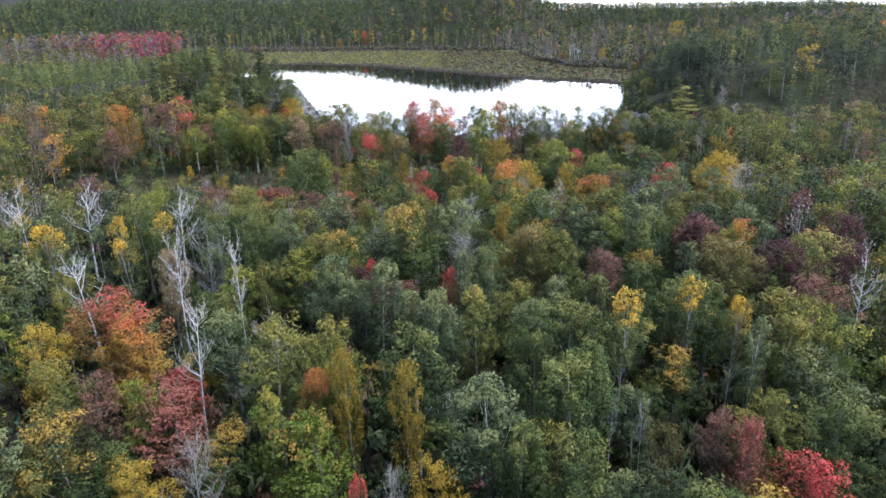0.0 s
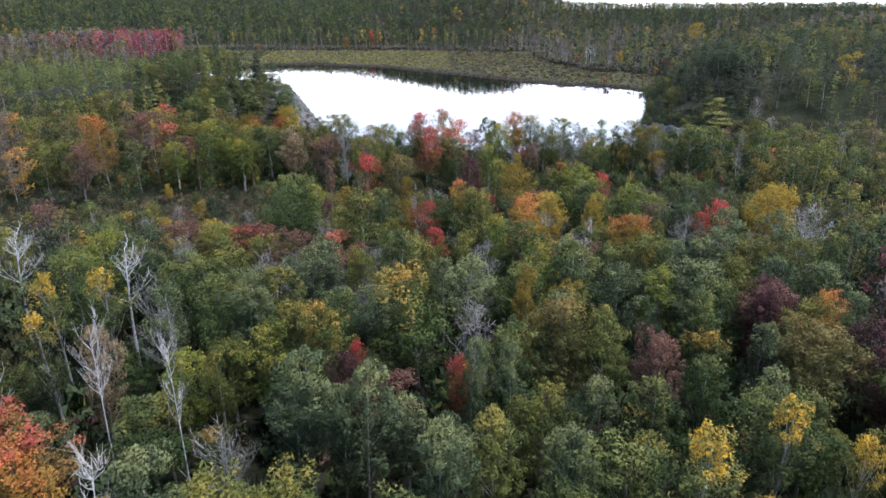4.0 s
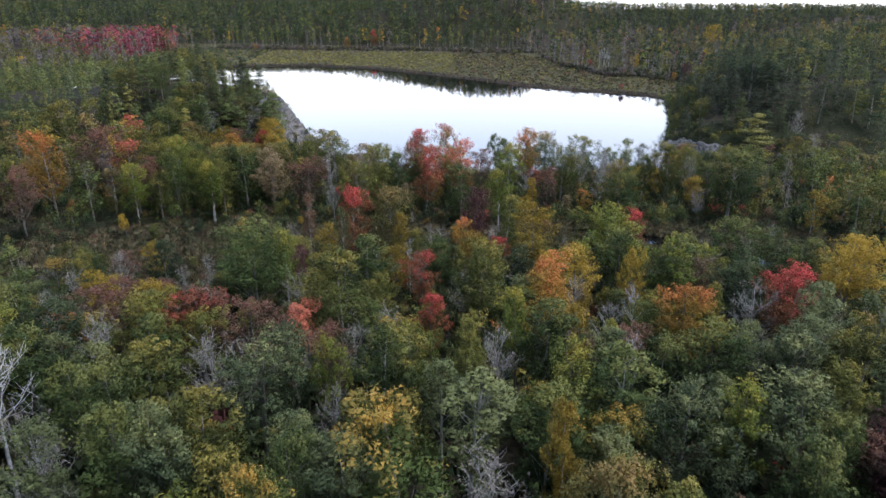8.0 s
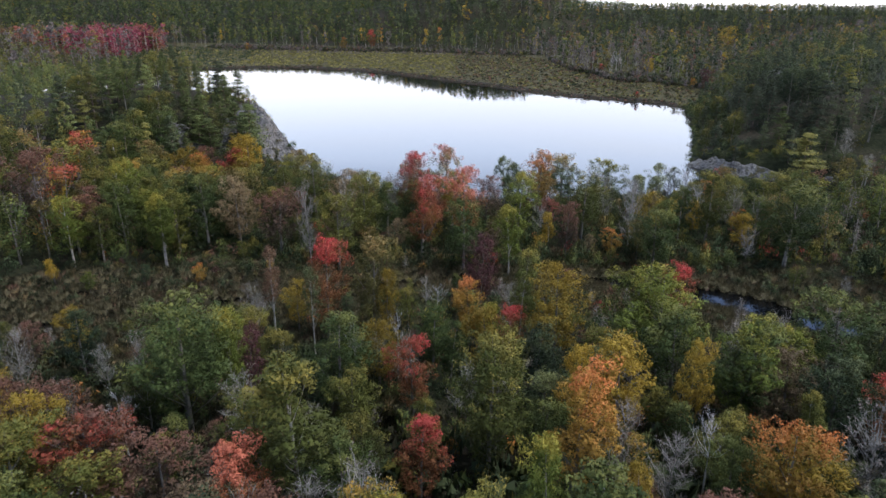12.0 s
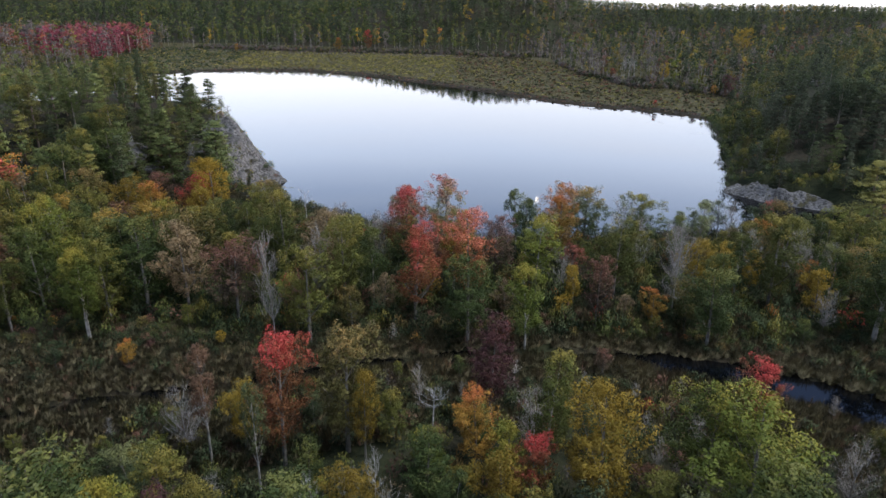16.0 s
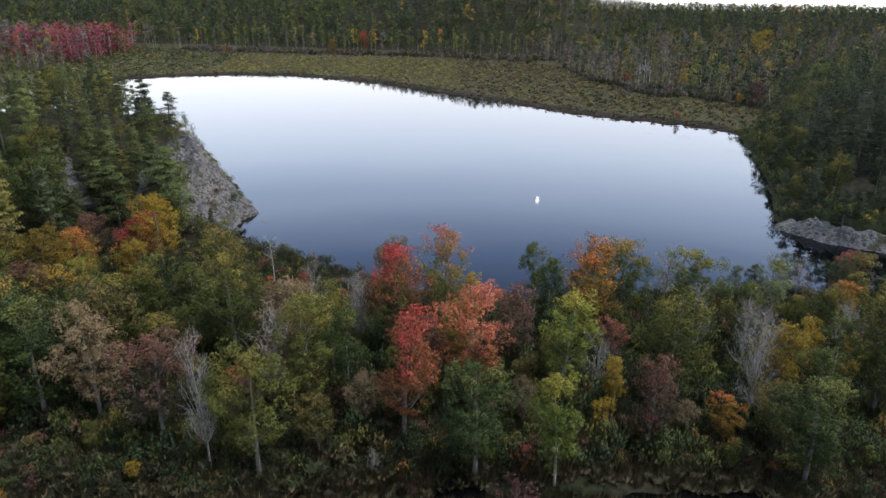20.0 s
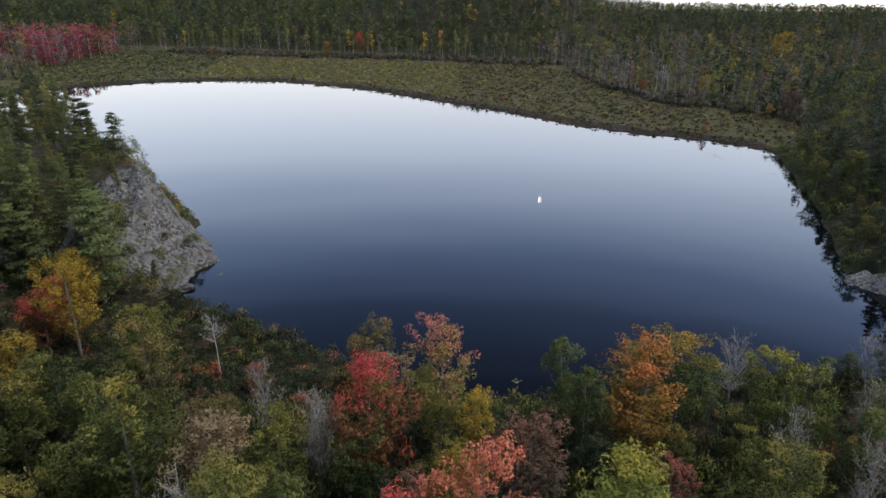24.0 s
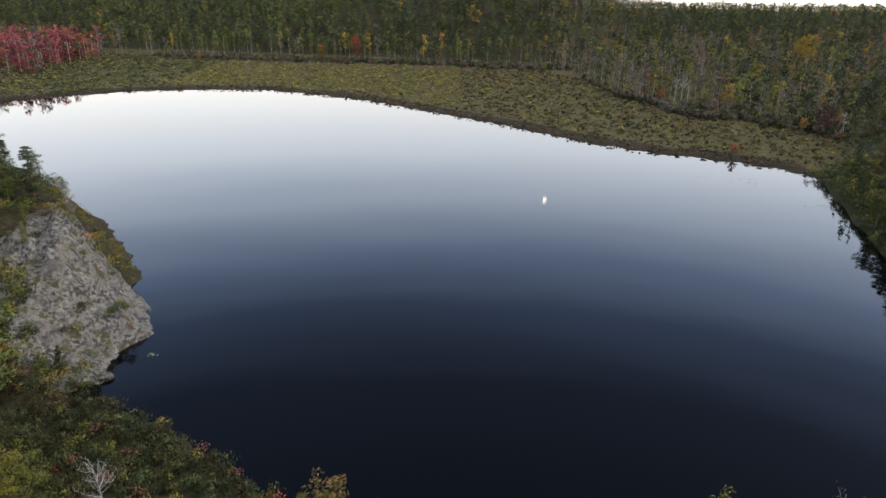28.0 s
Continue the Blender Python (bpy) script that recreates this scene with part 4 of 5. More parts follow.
for x, y, d, bk, h in zip(cx, cy, cd, cb, ch):
    z = zone(x, y, d, bk, h)
    if z is None:
        continue
    table, tall, gap = z
    if crowded(x, y, gap):
        continue
    shape, hue = weighted(rng, table)
    tall = tall * (rng.uniform(0.74, 1.10) if table in (NEAR, WESTWOOD, EASTWOOD) else rng.uniform(0.55, 1.15) if table is not PINES and table is not WEST_PINES else rng.uniform(0.55, 1.22))
    if table is WEST_PINES:
        crest = np.interp(x, (-130, -104, -87, -75, -65, -58, -52, -47), (20.0, 22.0, 24.0, 25.5, 23.0, 19.5, 17.0, 12.5))
        tall = max(3.5, min(tall, crest - rng.uniform(0, 3.5) - 0.07 * max(0, y - 240) - h))
    wide = rng.uniform(0.34, 0.46) * tall * ((1.2 if y < 96 else 1.45) if shape == "maple" else 0.8 if shape == "pine" else 1.3 if shape == "bare" else 1.0)
    if y > 178 and x > 0:
        tall *= 0.78
    # a thin, dark hollow round the dead trees
    if -29 < x < -13 and 47 < y < 63:
        tall *= 0.82
    # lower growth on the open side of the trees that stand out
    if any(abs(px - x) < pr + 0.8 and 0 < py - y < 7 for px, py, pr in STANDOUT if py < 96 or abs(px) < 26):
        tall *= 0.62 if y < 88 or y > 142 else 0.85
    occupy(x, y, gap * 0.5)
    own = (abs(x) < 26 + 0.2 * y and y < 205) or (-84 < x < -36 and 205 < y < 275) or (58 < x < 92 and 203 < y < 270)
    if own:
        plant(shape, hue, x, y, h + tall, wide, rng)
    elif shape != "dead":
        MID.append((shape, hue, x, y, h, tall, wide))


# woods farther off to both sides, joined by colour
MID_SHAPES = {"leafy": [grow(3000 + i, "mid") for i in range(6)], "bare": [grow(3100 + i, "midbare") for i in range(3)], "poplar": [grow(3300 + i, "poplar") for i in range(5)], "round": [grow(3400 + i, "round") for i in range(6)], "distant": [grow_pine(3200 + i, "distant") for i in range(8)], "boughs": [grow_pine(3500 + i, "far") for i in range(8)]}
BIG = {}


def add_far(key, model, x, y, z, sx, sz, r, trunk=True, thin=1.0):
    wood, (lv, lf, ln), turn = model
    a = r.uniform(0, 6.283)
    c, s = math.cos(a), math.sin(a)
    store = BIG.setdefault(key, {"v": [], "turn": [], "tone": [], "nor": [], "wv": [], "wf": [], "n": 0})
    if thin < 1:
        pick = r.uniform(size=len(lf)) < thin
        sel = np.repeat(pick, 3)
        lv, turn, ln = lv[sel], turn[sel], ln[sel]
    p = np.empty_like(lv)
    p[:, 0], p[:, 1], p[:, 2] = x + sx * (lv[:, 0] * c - lv[:, 1] * s), y + sx * (lv[:, 0] * s + lv[:, 1] * c), z + sz * lv[:, 2]
    store["v"].append(p), store["turn"].append(turn), store["tone"].append(np.full(len(p), r.uniform()))
    q = np.empty_like(ln)
    q[:, 0], q[:, 1], q[:, 2] = ln[:, 0] * c - ln[:, 1] * s, ln[:, 0] * s + ln[:, 1] * c, ln[:, 2]
    store["nor"].append(q)
    if trunk:
        wv, wf = wood
        q = np.empty_like(wv)
        q[:, 0], q[:, 1], q[:, 2] = x + sx * (wv[:, 0] * c - wv[:, 1] * s), y + sx * (wv[:, 0] * s + wv[:, 1] * c), z + sz * wv[:, 2]
        store["wv"].append(q), store["wf"].append(wf + store["n"])
        store["n"] += len(q)


def finish_far(key, name, hue, bark, label):
    s = BIG[key]
    root = new(name)
    v = np.concatenate(s["v"])
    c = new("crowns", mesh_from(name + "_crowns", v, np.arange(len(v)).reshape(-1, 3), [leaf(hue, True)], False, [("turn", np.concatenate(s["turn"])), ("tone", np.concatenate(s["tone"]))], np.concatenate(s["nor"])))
    c.parent = root
    tagged(c, kind="stuff")
    if s["wv"]:
        w = new("trunks", mesh_from(name + "_trunks", np.concatenate(s["wv"]), np.concatenate(s["wf"]), [bark], True))
        w.parent = root
        tagged(w, kind="stuff")
    tagged(root, label, "woods", kind="stuff")


for shape, hue, x, y, h, tall, wide in MID:
    if shape in ("pine", "spruce"):
        model = MID_SHAPES["boughs"][rng.randint(8)]
        sx = tall / TALL * rng.uniform(0.85, 1.2)
    elif shape == "bare":
        model = MID_SHAPES["bare"][rng.randint(3)]
        sx = tall / TALL
    else:
        model = MID_SHAPES["leafy"][rng.randint(6)]
        sx = wide / 4.4
    add_far(("side", hue), model, x, y, h, sx, tall / TALL, rng, shape not in ("pine", "spruce"), 1.0 if y < 205 else 0.8)

# the far shore: woods behind the marsh and on the hills
SINGLE = [("maple", "red", 71, 317.5, 3.4, 2.2), ("maple", "gold", 93, 383, 9, 7), ("maple", "gold", 172, 498, 17, 10), ("dead", "", 76, 384, 10, 3),
          ("dead", "", 78.5, 385, 11, 3.4), ("dead", "", 81, 386, 9, 3), ("maple", "red", 72, 387, 6, 4), ("maple", "red", -45, 494, 14, 6), ("maple", "orange", -63, 496, 9, 5),
          ("maple", "orange", -120, 488, 6, 5), ("maple", "maroon", 105, 342, 9, 8), ("dead", "", 108, 338, 7.5, 4), ("maple", "orange", 101, 346, 5, 3)]


def shades_single(x, y):
    return any(abs(x - s[2]) < 3.5 and -30 < y - s[3] < 3 for s in SINGLE)


n_far = 34000
fx, fy = rng.uniform(-420, 420, n_far), rng.uniform(330, 900, n_far)
fd = line_distance(fx, fy, SHORE, True)
fb = fy - marsh_back(fx)
fh = land(fx, fy)
for x, y, d, bk, h in zip(fx, fy, fd, fb, fh):
    if abs(x) > 60 + 0.72 * y or d < 3 or shades_single(x, y):
        continue
    edge = bk < 20
    front = y - float(marsh_wood(x)) if x > 46 else -1.0
    stand = front > 0 and y < 600
    redwood = -260 < x < -172 and 440 < y < 505 and (x + 185) / 50 + (y - 472) / 32 < 1.4
    westfar = x < -172 and 360 < y < 530
    if bk < 0 and not stand and not redwood and not (westfar and (y > 400 or x < -185)):
        continue
    if bk > 210 or y > 800:
        continue
    if crowded(x, y, 1.9 if stand and front < 30 else 2.6 if stand else 4.4 if redwood else 3.9 if edge else 3.0):
        continue
    occupy(x, y, 1.7 if edge or stand or redwood else 1.35)
    kind = "round"
    if redwood:
        hue = weighted(rng, {"crimson": 10, "salmon": 1.5, "mauve": 3, "coral": 0.4, "olive": 0.8} if x > -216 else {"crimson": 1, "salmon": 1.5, "mauve": 9, "russet": 2, "olive": 2})
    elif stand:
        hue = weighted(rng, {"mauve": 9, "tan": 0.4, "olive": 1.5, "russet": 0.8, "brown": 0.6, "gold": 0.4, "orange": 0.2} if front < 30 and x < 99 else {"mauve": 2.6, "olive": 3, "bronze": 2, "russet": 1.5, "deep": 8, "green": 2, "needle_dark": 5, "gold": 0.7, "lime": 0.6})
        kind = "poplar" if hue == "mauve" else "round"
    elif westfar and bk < 10:
        hue = weighted(rng, {"mauve": 6, "olive": 5, "pale": 3, "tan": 2, "russet": 1, "green": 2, "gold": 0.3})
    elif edge:
        hue = weighted(rng, {"green": 5, "deep": 2, "olive": 6, "pale": 3, "mauve": 3, "gold": 1.0, "bronze": 3, "orange": 0.3, "needle_dark": 1.5, "lime": 1.5})
        kind = "poplar"
    elif x < -20 and bk < 75 + 20 * math.sin(x * 0.05):
        hue = weighted(rng, {"green": 8, "lime": 0.6, "pale": 3, "olive": 2.5, "deep": 7, "needle": 4, "gold": 0.4})
    else:
        hue = weighted(rng, {"needle": 7, "needle_dark": 9, "green": 2.5, "deep": 3, "olive": 2.2, "bronze": 0.5, "orange": 0.06, "gold": 0.15} if x > -60 else {"needle": 4, "needle_dark": 4, "green": 6, "deep": 6, "pale": 2, "olive": 2, "orange": 0.06})
    tall = (rng.uniform(5, 12.5) if edge or stand else rng.uniform(7, 10.5)) if not hue.startswith("needle") else rng.uniform(6, 10)
    if redwood:
        tall = rng.uniform(12, 17.5)
    elif stand and hue == "mauve":
        tall = rng.uniform(7.5, 12.5)
    if hue.startswith("needle"):
        add_far(("far", hue), MID_SHAPES["distant"][rng.randint(8)], x, y, h, tall / TALL * rng.uniform(1.2, 1.7), tall / TALL * rng.uniform(0.8, 1.15), rng, False)
    elif kind == "poplar":
        add_far(("far", hue), MID_SHAPES["poplar"][rng.randint(5)], x, y, h, tall / TALL * rng.uniform(0.9, 1.3), tall / TALL * 1.05, rng, True, 0.7 if hue == "mauve" else 1.0)
    else:
        add_far(("far", hue), MID_SHAPES["round"][rng.randint(6)], x, y, h, tall / TALL * rng.uniform(1.1, 1.5), tall / TALL * 0.9, rng, bk < 10)

for where, hue in list(BIG):
    finish_far((where, hue), "wood_side" if where == "side" else "wood_far", hue, BARK_DARK if hue.startswith("needle") else BARK_PALE if (where == "far" or hue in ("grey", "mauve")) else BARK_GREY,
               "dense %s woods %s" % (HUE_WORDS[hue], "on the slopes beside the lake" if where == "side" else "behind the marsh across the lake"))

# ---- undergrowth, meadow and marsh ----


def mound(seed, count, size, flat=0.8, rise=0.4):
    """A small dome of leaf sprays, one metre in radius."""
    r = np.random.RandomState(seed)
    k = max(3, count // 6)
    a, q = r.uniform(0, 6.283, k), r.uniform(0, 0.85, k)
    cen = np.stack([q * np.cos(a), q * np.sin(a), 0.25 + 0.55 * (1 - q * q) * r.uniform(0.6, 1.2, k)], 1)
    v, f, soft = sprays(r, cen, np.full(k, 0.42), 6, size, np.array([0, 0, -0.2]), flat, 0.45, rise)
    return None, (v, f, soft), np.clip(v[:, 2], 0, 1)


def tuft(seed, blades):
    """A tussock of arching blades, one metre in radius."""
    r = np.random.RandomState(seed)
    a = r.uniform(0, 6.283, blades)
    q = r.uniform(0.05, 0.5, blades)
    foot = np.stack([q * np.cos(a) * 0.6, q * np.sin(a) * 0.6, np.zeros(blades) - 0.05], 1)
    tip = np.stack([(q + 0.45) * np.cos(a), (q + 0.45) * np.sin(a), r.uniform(0.6, 1.15, blades)], 1)
    side = np.stack([-np.sin(a), np.cos(a), a * 0], 1) * 0.048
    soft = np.stack([np.cos(a), np.sin(a), a * 0 + 0.8], 1) / 1.28
    v = np.stack([foot - side, foot + side, tip], 1).reshape(-1, 3)
    return None, (v, np.arange(len(v)).reshape(-1, 3), np.repeat(soft, 3, 0)), np.clip(v[:, 2], 0, 1)


THICKET = [mound(4000 + i, 36, 0.40) for i in range(6)]
FINE = [mound(4050 + i, 60, 0.235) for i in range(6)]
LEAFY = [mound(4080 + i, 108, 0.125) for i in range(6)]
SAPLING = [mound(4150 + i, 180, 0.105, 0.8, 0.5) for i in range(6)]
HUMMOCK = [mound(4100 + i, 18, 0.42, 0.6, 0.3) for i in range(6)]
TUFTS = [tuft(4200 + i, 30) for i in range(6)]
BIG.clear()

n_low = 11000
ux, uy = rng.uniform(-110, 110, n_low), rng.uniform(22, 216, n_low)
ud, ub = line_distance(ux, uy, SHORE, True), line_distance(ux, uy, BROOK, False)
uh = land(ux, uy)
for x, y, d, bk, h in zip(ux, uy, ud, ub, uh):
    if d < 0.1 or bk < 2.6 or abs(x) > 26 + 0.62 * y or (x > 50 and y > 199):
        continue
    if -52 < x < -33 and y > 212:
        continue
    open_meadow = bk < 11 or (128 < y < 158 and abs(x) < 60)
    bank = (x > -42 and y > 184) or d < 7
    if open_meadow and rng.uniform() < 0.6:
        continue
    # dark hues prevail: shade beneath the crowns is put into the leaf colour
    hue = weighted(rng, {"deep": 14, "brown": 6, "green": 2, "olive": 0.8, "russet": 0.8, "maroon": 0.4, "orange": 0.12, "lime": 0.15, "red": 0.1} if not bank else
                   {"deep": 8, "brown": 10, "green": 1, "olive": 1.5, "russet": 1.5, "orange": 0.4, "red": 0.3})
    s = rng.uniform(0.7, 1.5) * (0.95 if bank or open_meadow else 1.25)
    add_far(("under", hue), (LEAFY if y > 112 and x < 60 else FINE if y > 112 else THICKET)[rng.randint(6)], x, y, h - 0.1, s, s * rng.uniform(0.8, 1.7), rng, False)
# dense brush at the foot of the lakeside trees, coloured dark for the shade there
for k in range(1500):
    x, y = rng.uniform(-55, 60), rng.uniform(151, 166)
    if abs(float(line_distance(np.array(x), np.array(y), BROOK, False))) < 3.4:
        continue
    s = rng.uniform(0.5, 1.1)
    add_far(("under", weighted(rng, {"deep": 9, "green": 2, "russet": 1.2, "brown": 4, "bronze": 0.6, "orange": 0.3, "maroon": 0.4})), SAPLING[rng.randint(6)], x, y, float(land(x, y)) - 0.1, s, s * rng.uniform(0.8, 1.8), rng, False)
# saplings and tall shrubs that close the lakeside wood down to the ground
for k in range(2300):
    x, y = rng.uniform(-95, 95), rng.uniform(155, 196)
    if abs(x) > 26 + 0.4 * y or float(line_distance(np.array(x), np.array(y), SHORE, True)) < 2.5 or (x < -10 and y > 184) or (-8 < x < 48 and y > 186):
        continue
    s = rng.uniform(0.9, 1.7)
    add_far(("under", weighted(rng, {"deep": 16, "green": 9, "olive": 4, "bronze": 3, "russet": 1.4, "lime": 0.8, "orange": 0.3, "red": 0.3, "tan": 0.8})), SAPLING[rng.randint(6)], x, y, float(land(x, y)) - 0.2, s, s * rng.uniform(1.5, 2.6), rng, False)
# close brush between the trees before the brook
for k in range(2600):
    x, y = rng.uniform(-80, 80), rng.uniform(98, 158)
    bk = float(line_distance(np.array(x), np.array(y), BROOK, False))
    if abs(x) > 20 + 0.5 * y or bk < (4.5 if y < 146 else 7.5) or (bk < 9 and rng.uniform() < 0.5) or (abs(x) > 29 and y > 129) or ((x + 25) / 16) ** 2 + ((y - 116.5) / 4.0) ** 2 < 1:
        continue
    s = rng.uniform(0.7, 1.4)
    add_far(("under", weighted(rng, {"deep": 16, "green": 7, "olive": 3, "bronze": 2, "russet": 2, "maroon": 1, "mauve": 2, "orange": 0.3, "red": 0.3, "lime": 0.4})), SAPLING[rng.randint(6)], x, y, float(land(x, y)) - 0.2, s, s * rng.uniform(1.0, 2.2), rng, False)
# the bushy bank that runs out to the point
kx, ky = rng.uniform(-46, 50, 4600), rng.uniform(180, 214, 4600)
for x, y, d, h in zip(kx, ky, line_distance(kx, ky, SHORE, True), land(kx, ky)):
    if 0.1 < d < (24 if x < -4 else 7) and not (x < -33 and y > 213):
        s = rng.uniform(0.55, 1.15)
        add_far(("under", weighted(rng, {"deep": 7, "brown": 10, "green": 1.2, "olive": 2, "russet": 1.2, "orange": 0.15, "red": 0.1})), LEAFY[rng.randint(6)], x, y, h - 0.1, s, s * rng.uniform(0.7, 1.5), rng, False)
# bushes along the steep shore of the hill
sx_, sy_ = rng.uniform(56, 100, 2200), rng.uniform(196, 302, 2200)
for x, y, d, h in zip(sx_, sy_, line_distance(sx_, sy_, SHORE, True), land(sx_, sy_)):
    if 0.0 < d < 9 and not (52 < x < 94 and y < 223 and d < 4.2):
        s = rng.uniform(0.8, 1.7)
        add_far(("under", weighted(rng, {"deep": 7, "green": 3, "olive": 3, "russet": 0.6})), LEAFY[rng.randint(6)], x, y, h - 0.1, s, s * rng.uniform(0.9, 1.8), rng, False)
for where, hue in list(BIG):
    finish_far((where, hue), "undergrowth", hue, BARK_GREY, "low %s undergrowth of shrubs and saplings between the trees" % HUE_WORDS.get(hue, "brownish"))
BIG.clear()

# bushes on the rocky point
for k in range(520):
    x, y = rng.uniform(-60, -33), rng.uniform(209, 252)
    d = float(line_distance(np.array(x), np.array(y), SHORE, True))
    crest = y > 235 + 0.35 * (x + 46) and d > 0.5
    foot = y < 214.5 and d > 0.5
    if not (crest or foot or (d > 1.5 and rng.uniform() < 0.3)):
        continue
    s = rng.uniform(0.6, 1.3) if crest or foot else rng.uniform(0.3, 0.9)
    add_far(("point", weighted(rng, {"olive": 5, "deep": 4, "green": 3, "russet": 2, "bronze": 3, "orange": 0.2})), LEAFY[rng.randint(6)], x, y, float(land(x, y)) + 0.1, s, s * rng.uniform(0.9, 1.5), rng, False)
# low growth in the cracks and along the foot of the rock face
for x, y, z, size, hue in ((-42.7, 212.7, 3.0, 1.6, "olive"), (-42.3, 215.4, 4.1, 1.2, "deep"), (-40.6, 213.1, 1.6, 1.1, "green"), (-43.9, 216.5, 6.2, 1.5, "olive"), (-44.6, 213.5, 5.0, 1.9, "olive"), (-40.2, 221.9, 4.7, 1.0, "brown"),
                           (-37.4, 224.5, 2.8, 1.0, "green"), (-37.9, 223.6, 2.9, 0.7, "deep"), (-40.5, 218.3, 3.6, 0.9, "brown"), (-41.3, 219.0, 4.3, 0.7, "brown"), (-47.6, 228.3, 10.3, 1.3, "brown"), (-46.4, 220.3, 8.3, 1.7, "olive"),
                           (-46.6, 223.5, 8.9, 1.0, "brown"), (-45.0, 218.0, 7.2, 1.4, "green"), (-41.5, 212.0, 1.8, 1.3, "russet"), (-43.8, 210.8, 3.0, 1.8, "deep")):
    for k in range(5):
        s = size * rng.uniform(0.6, 1.05)
        add_far(("point", hue), LEAFY[rng.randint(6)], x + size * rng.uniform(-0.7, 0.7), y + size * rng.uniform(-0.7, 0.7), z + 0.05, s, s * (0.62 if hue == "brown" else rng.uniform(0.9, 1.5)), rng, False)
for where, hue in list(BIG):
    finish_far((where, hue), "point_bushes", hue, BARK_GREY, "low %s bushes clinging to the rocky point" % HUE_WORDS[hue])
BIG.clear()

# tussocks along the brook
tx, ty = rng.uniform(-70, 70, 15000), rng.uniform(124, 165, 15000)
tb, th = line_distance(tx, ty, BROOK, False), land(tx, ty)
for x, y, bk, h in zip(tx, ty, tb, th):
    if h < 0.03 or bk > 15:
        continue
    s = rng.uniform(0.5, 1.05)
    add_far(("meadow", weighted(rng, {"sedge": 9, "tan": 0.8, "russet": 0.8, "brown": 1.2})), TUFTS[rng.randint(6)], x, y, h, s, s * rng.uniform(0.7, 1.2), rng, False)
for k in range(1500):
    x, y = rng.uniform(-43, -4), rng.uniform(111, 122)
    s = rng.uniform(0.5, 1.0)
    add_far(("meadow", weighted(rng, {"sedge": 4, "tan": 0.5, "brown": 4, "deep": 2})), TUFTS[rng.randint(6)], x, y, float(land(x, y)), s, s * rng.uniform(0.6, 1.0), rng, False)
# sedge leaning over the brook's edge
for k in range(5200):
    i = rng.randint(len(BROOK) - 1)
    u = rng.uniform()
    x, y = BROOK[i][0] * (1 - u) + BROOK[i + 1][0] * u + rng.normal(scale=0.6), BROOK[i][1] * (1 - u) + BROOK[i + 1][1] * u + rng.uniform(-5.5, 5.5)
    h = float(land(x, y))
    if h > 0.01 and abs(x) < 62:
        s = rng.uniform(0.5, 0.95)
        add_far(("meadow", "sedge" if rng.uniform() < 0.7 else "brown"), TUFTS[rng.randint(6)], x, y, h - 0.03, s, s * rng.uniform(0.7, 1.2), rng, False)
for where, hue in list(BIG):
    finish_far((where, hue), "sedge_meadow", hue, BARK_GREY, "dry tussocks of sedge along the dark brook")
BIG.clear()

# the marsh across the lake
mx, my = rng.uniform(-330, 150, 44000), rng.uniform(300, 560, 44000)
md, mh, mb = line_distance(mx, my, SHORE, True), land(mx, my), my - marsh_back(mx)
for x, y, d, h, bk in zip(mx, my, md, mh, mb):
    if d < 0.3 or bk > 4 or (x > 46 and y > float(marsh_wood(x)) + 2) or (x > 116) or (y < 318 and x > 96) or (x < -165 and y < 400) or x < -60 - 0.62 * y:
        continue
    wet = d < 10 + 4 * math.sin(x * 0.15)
    hue = weighted(rng, {"marsh": 6, "olive": 2, "sedge": 1.2} if not wet else {"russet": 3, "brown": 4, "deep": 2, "sedge": 1})
    if bk > -18 and rng.uniform() < 0.5:
        hue = "grey"
    if x > 5 and rng.uniform() < 0.7:
        hue = weighted(rng, {"sedge": 1.5, "brown": 4, "russet": 2, "deep": 1})
    if x < -110 and rng.uniform() < 0.6:
        hue = "deep"
    s = rng.uniform(0.5, 1.15) * (0.8 if wet else 1.0)
    add_far(("marsh", hue), HUMMOCK[rng.randint(6)], x, y, h - 0.15, s, s * rng.uniform(0.5, 0.95), rng, False)
# dull brush under the half-bare wood and along the foot of the far pines
for k in range(5200):
    x = rng.uniform(-150, 120)
    y = float(marsh_wood(x)) + rng.uniform(-4, 1) + 26 * rng.uniform() ** 2 if x > 57 else float(marsh_back(x)) - 7 + 12 * rng.uniform()
    if x < 57 and rng.uniform() < 0.35:
        continue
    s = rng.uniform(0.8, 1.5)
    add_far(("marsh", weighted(rng, {"mauve": 7, "brown": 5, "deep": 4, "russet": 1, "olive": 0.6})), FINE[rng.randint(6)], x, y, float(land(x, y)) - 0.15, s, s * rng.uniform(0.9, 2.0), rng, False)
for where, hue in list(BIG):
    finish_far((where, hue), "marsh", hue, BARK_GREY, "%s hummocks of low marsh shrubs and sedge" % HUE_WORDS.get(hue, "yellowish olive"))
BIG.clear()

# ---- single trees across the lake and on the point ----
for shape, hue, x, y, top, wide in SINGLE:
    plant(shape, hue, x, y, top, wide, rng)
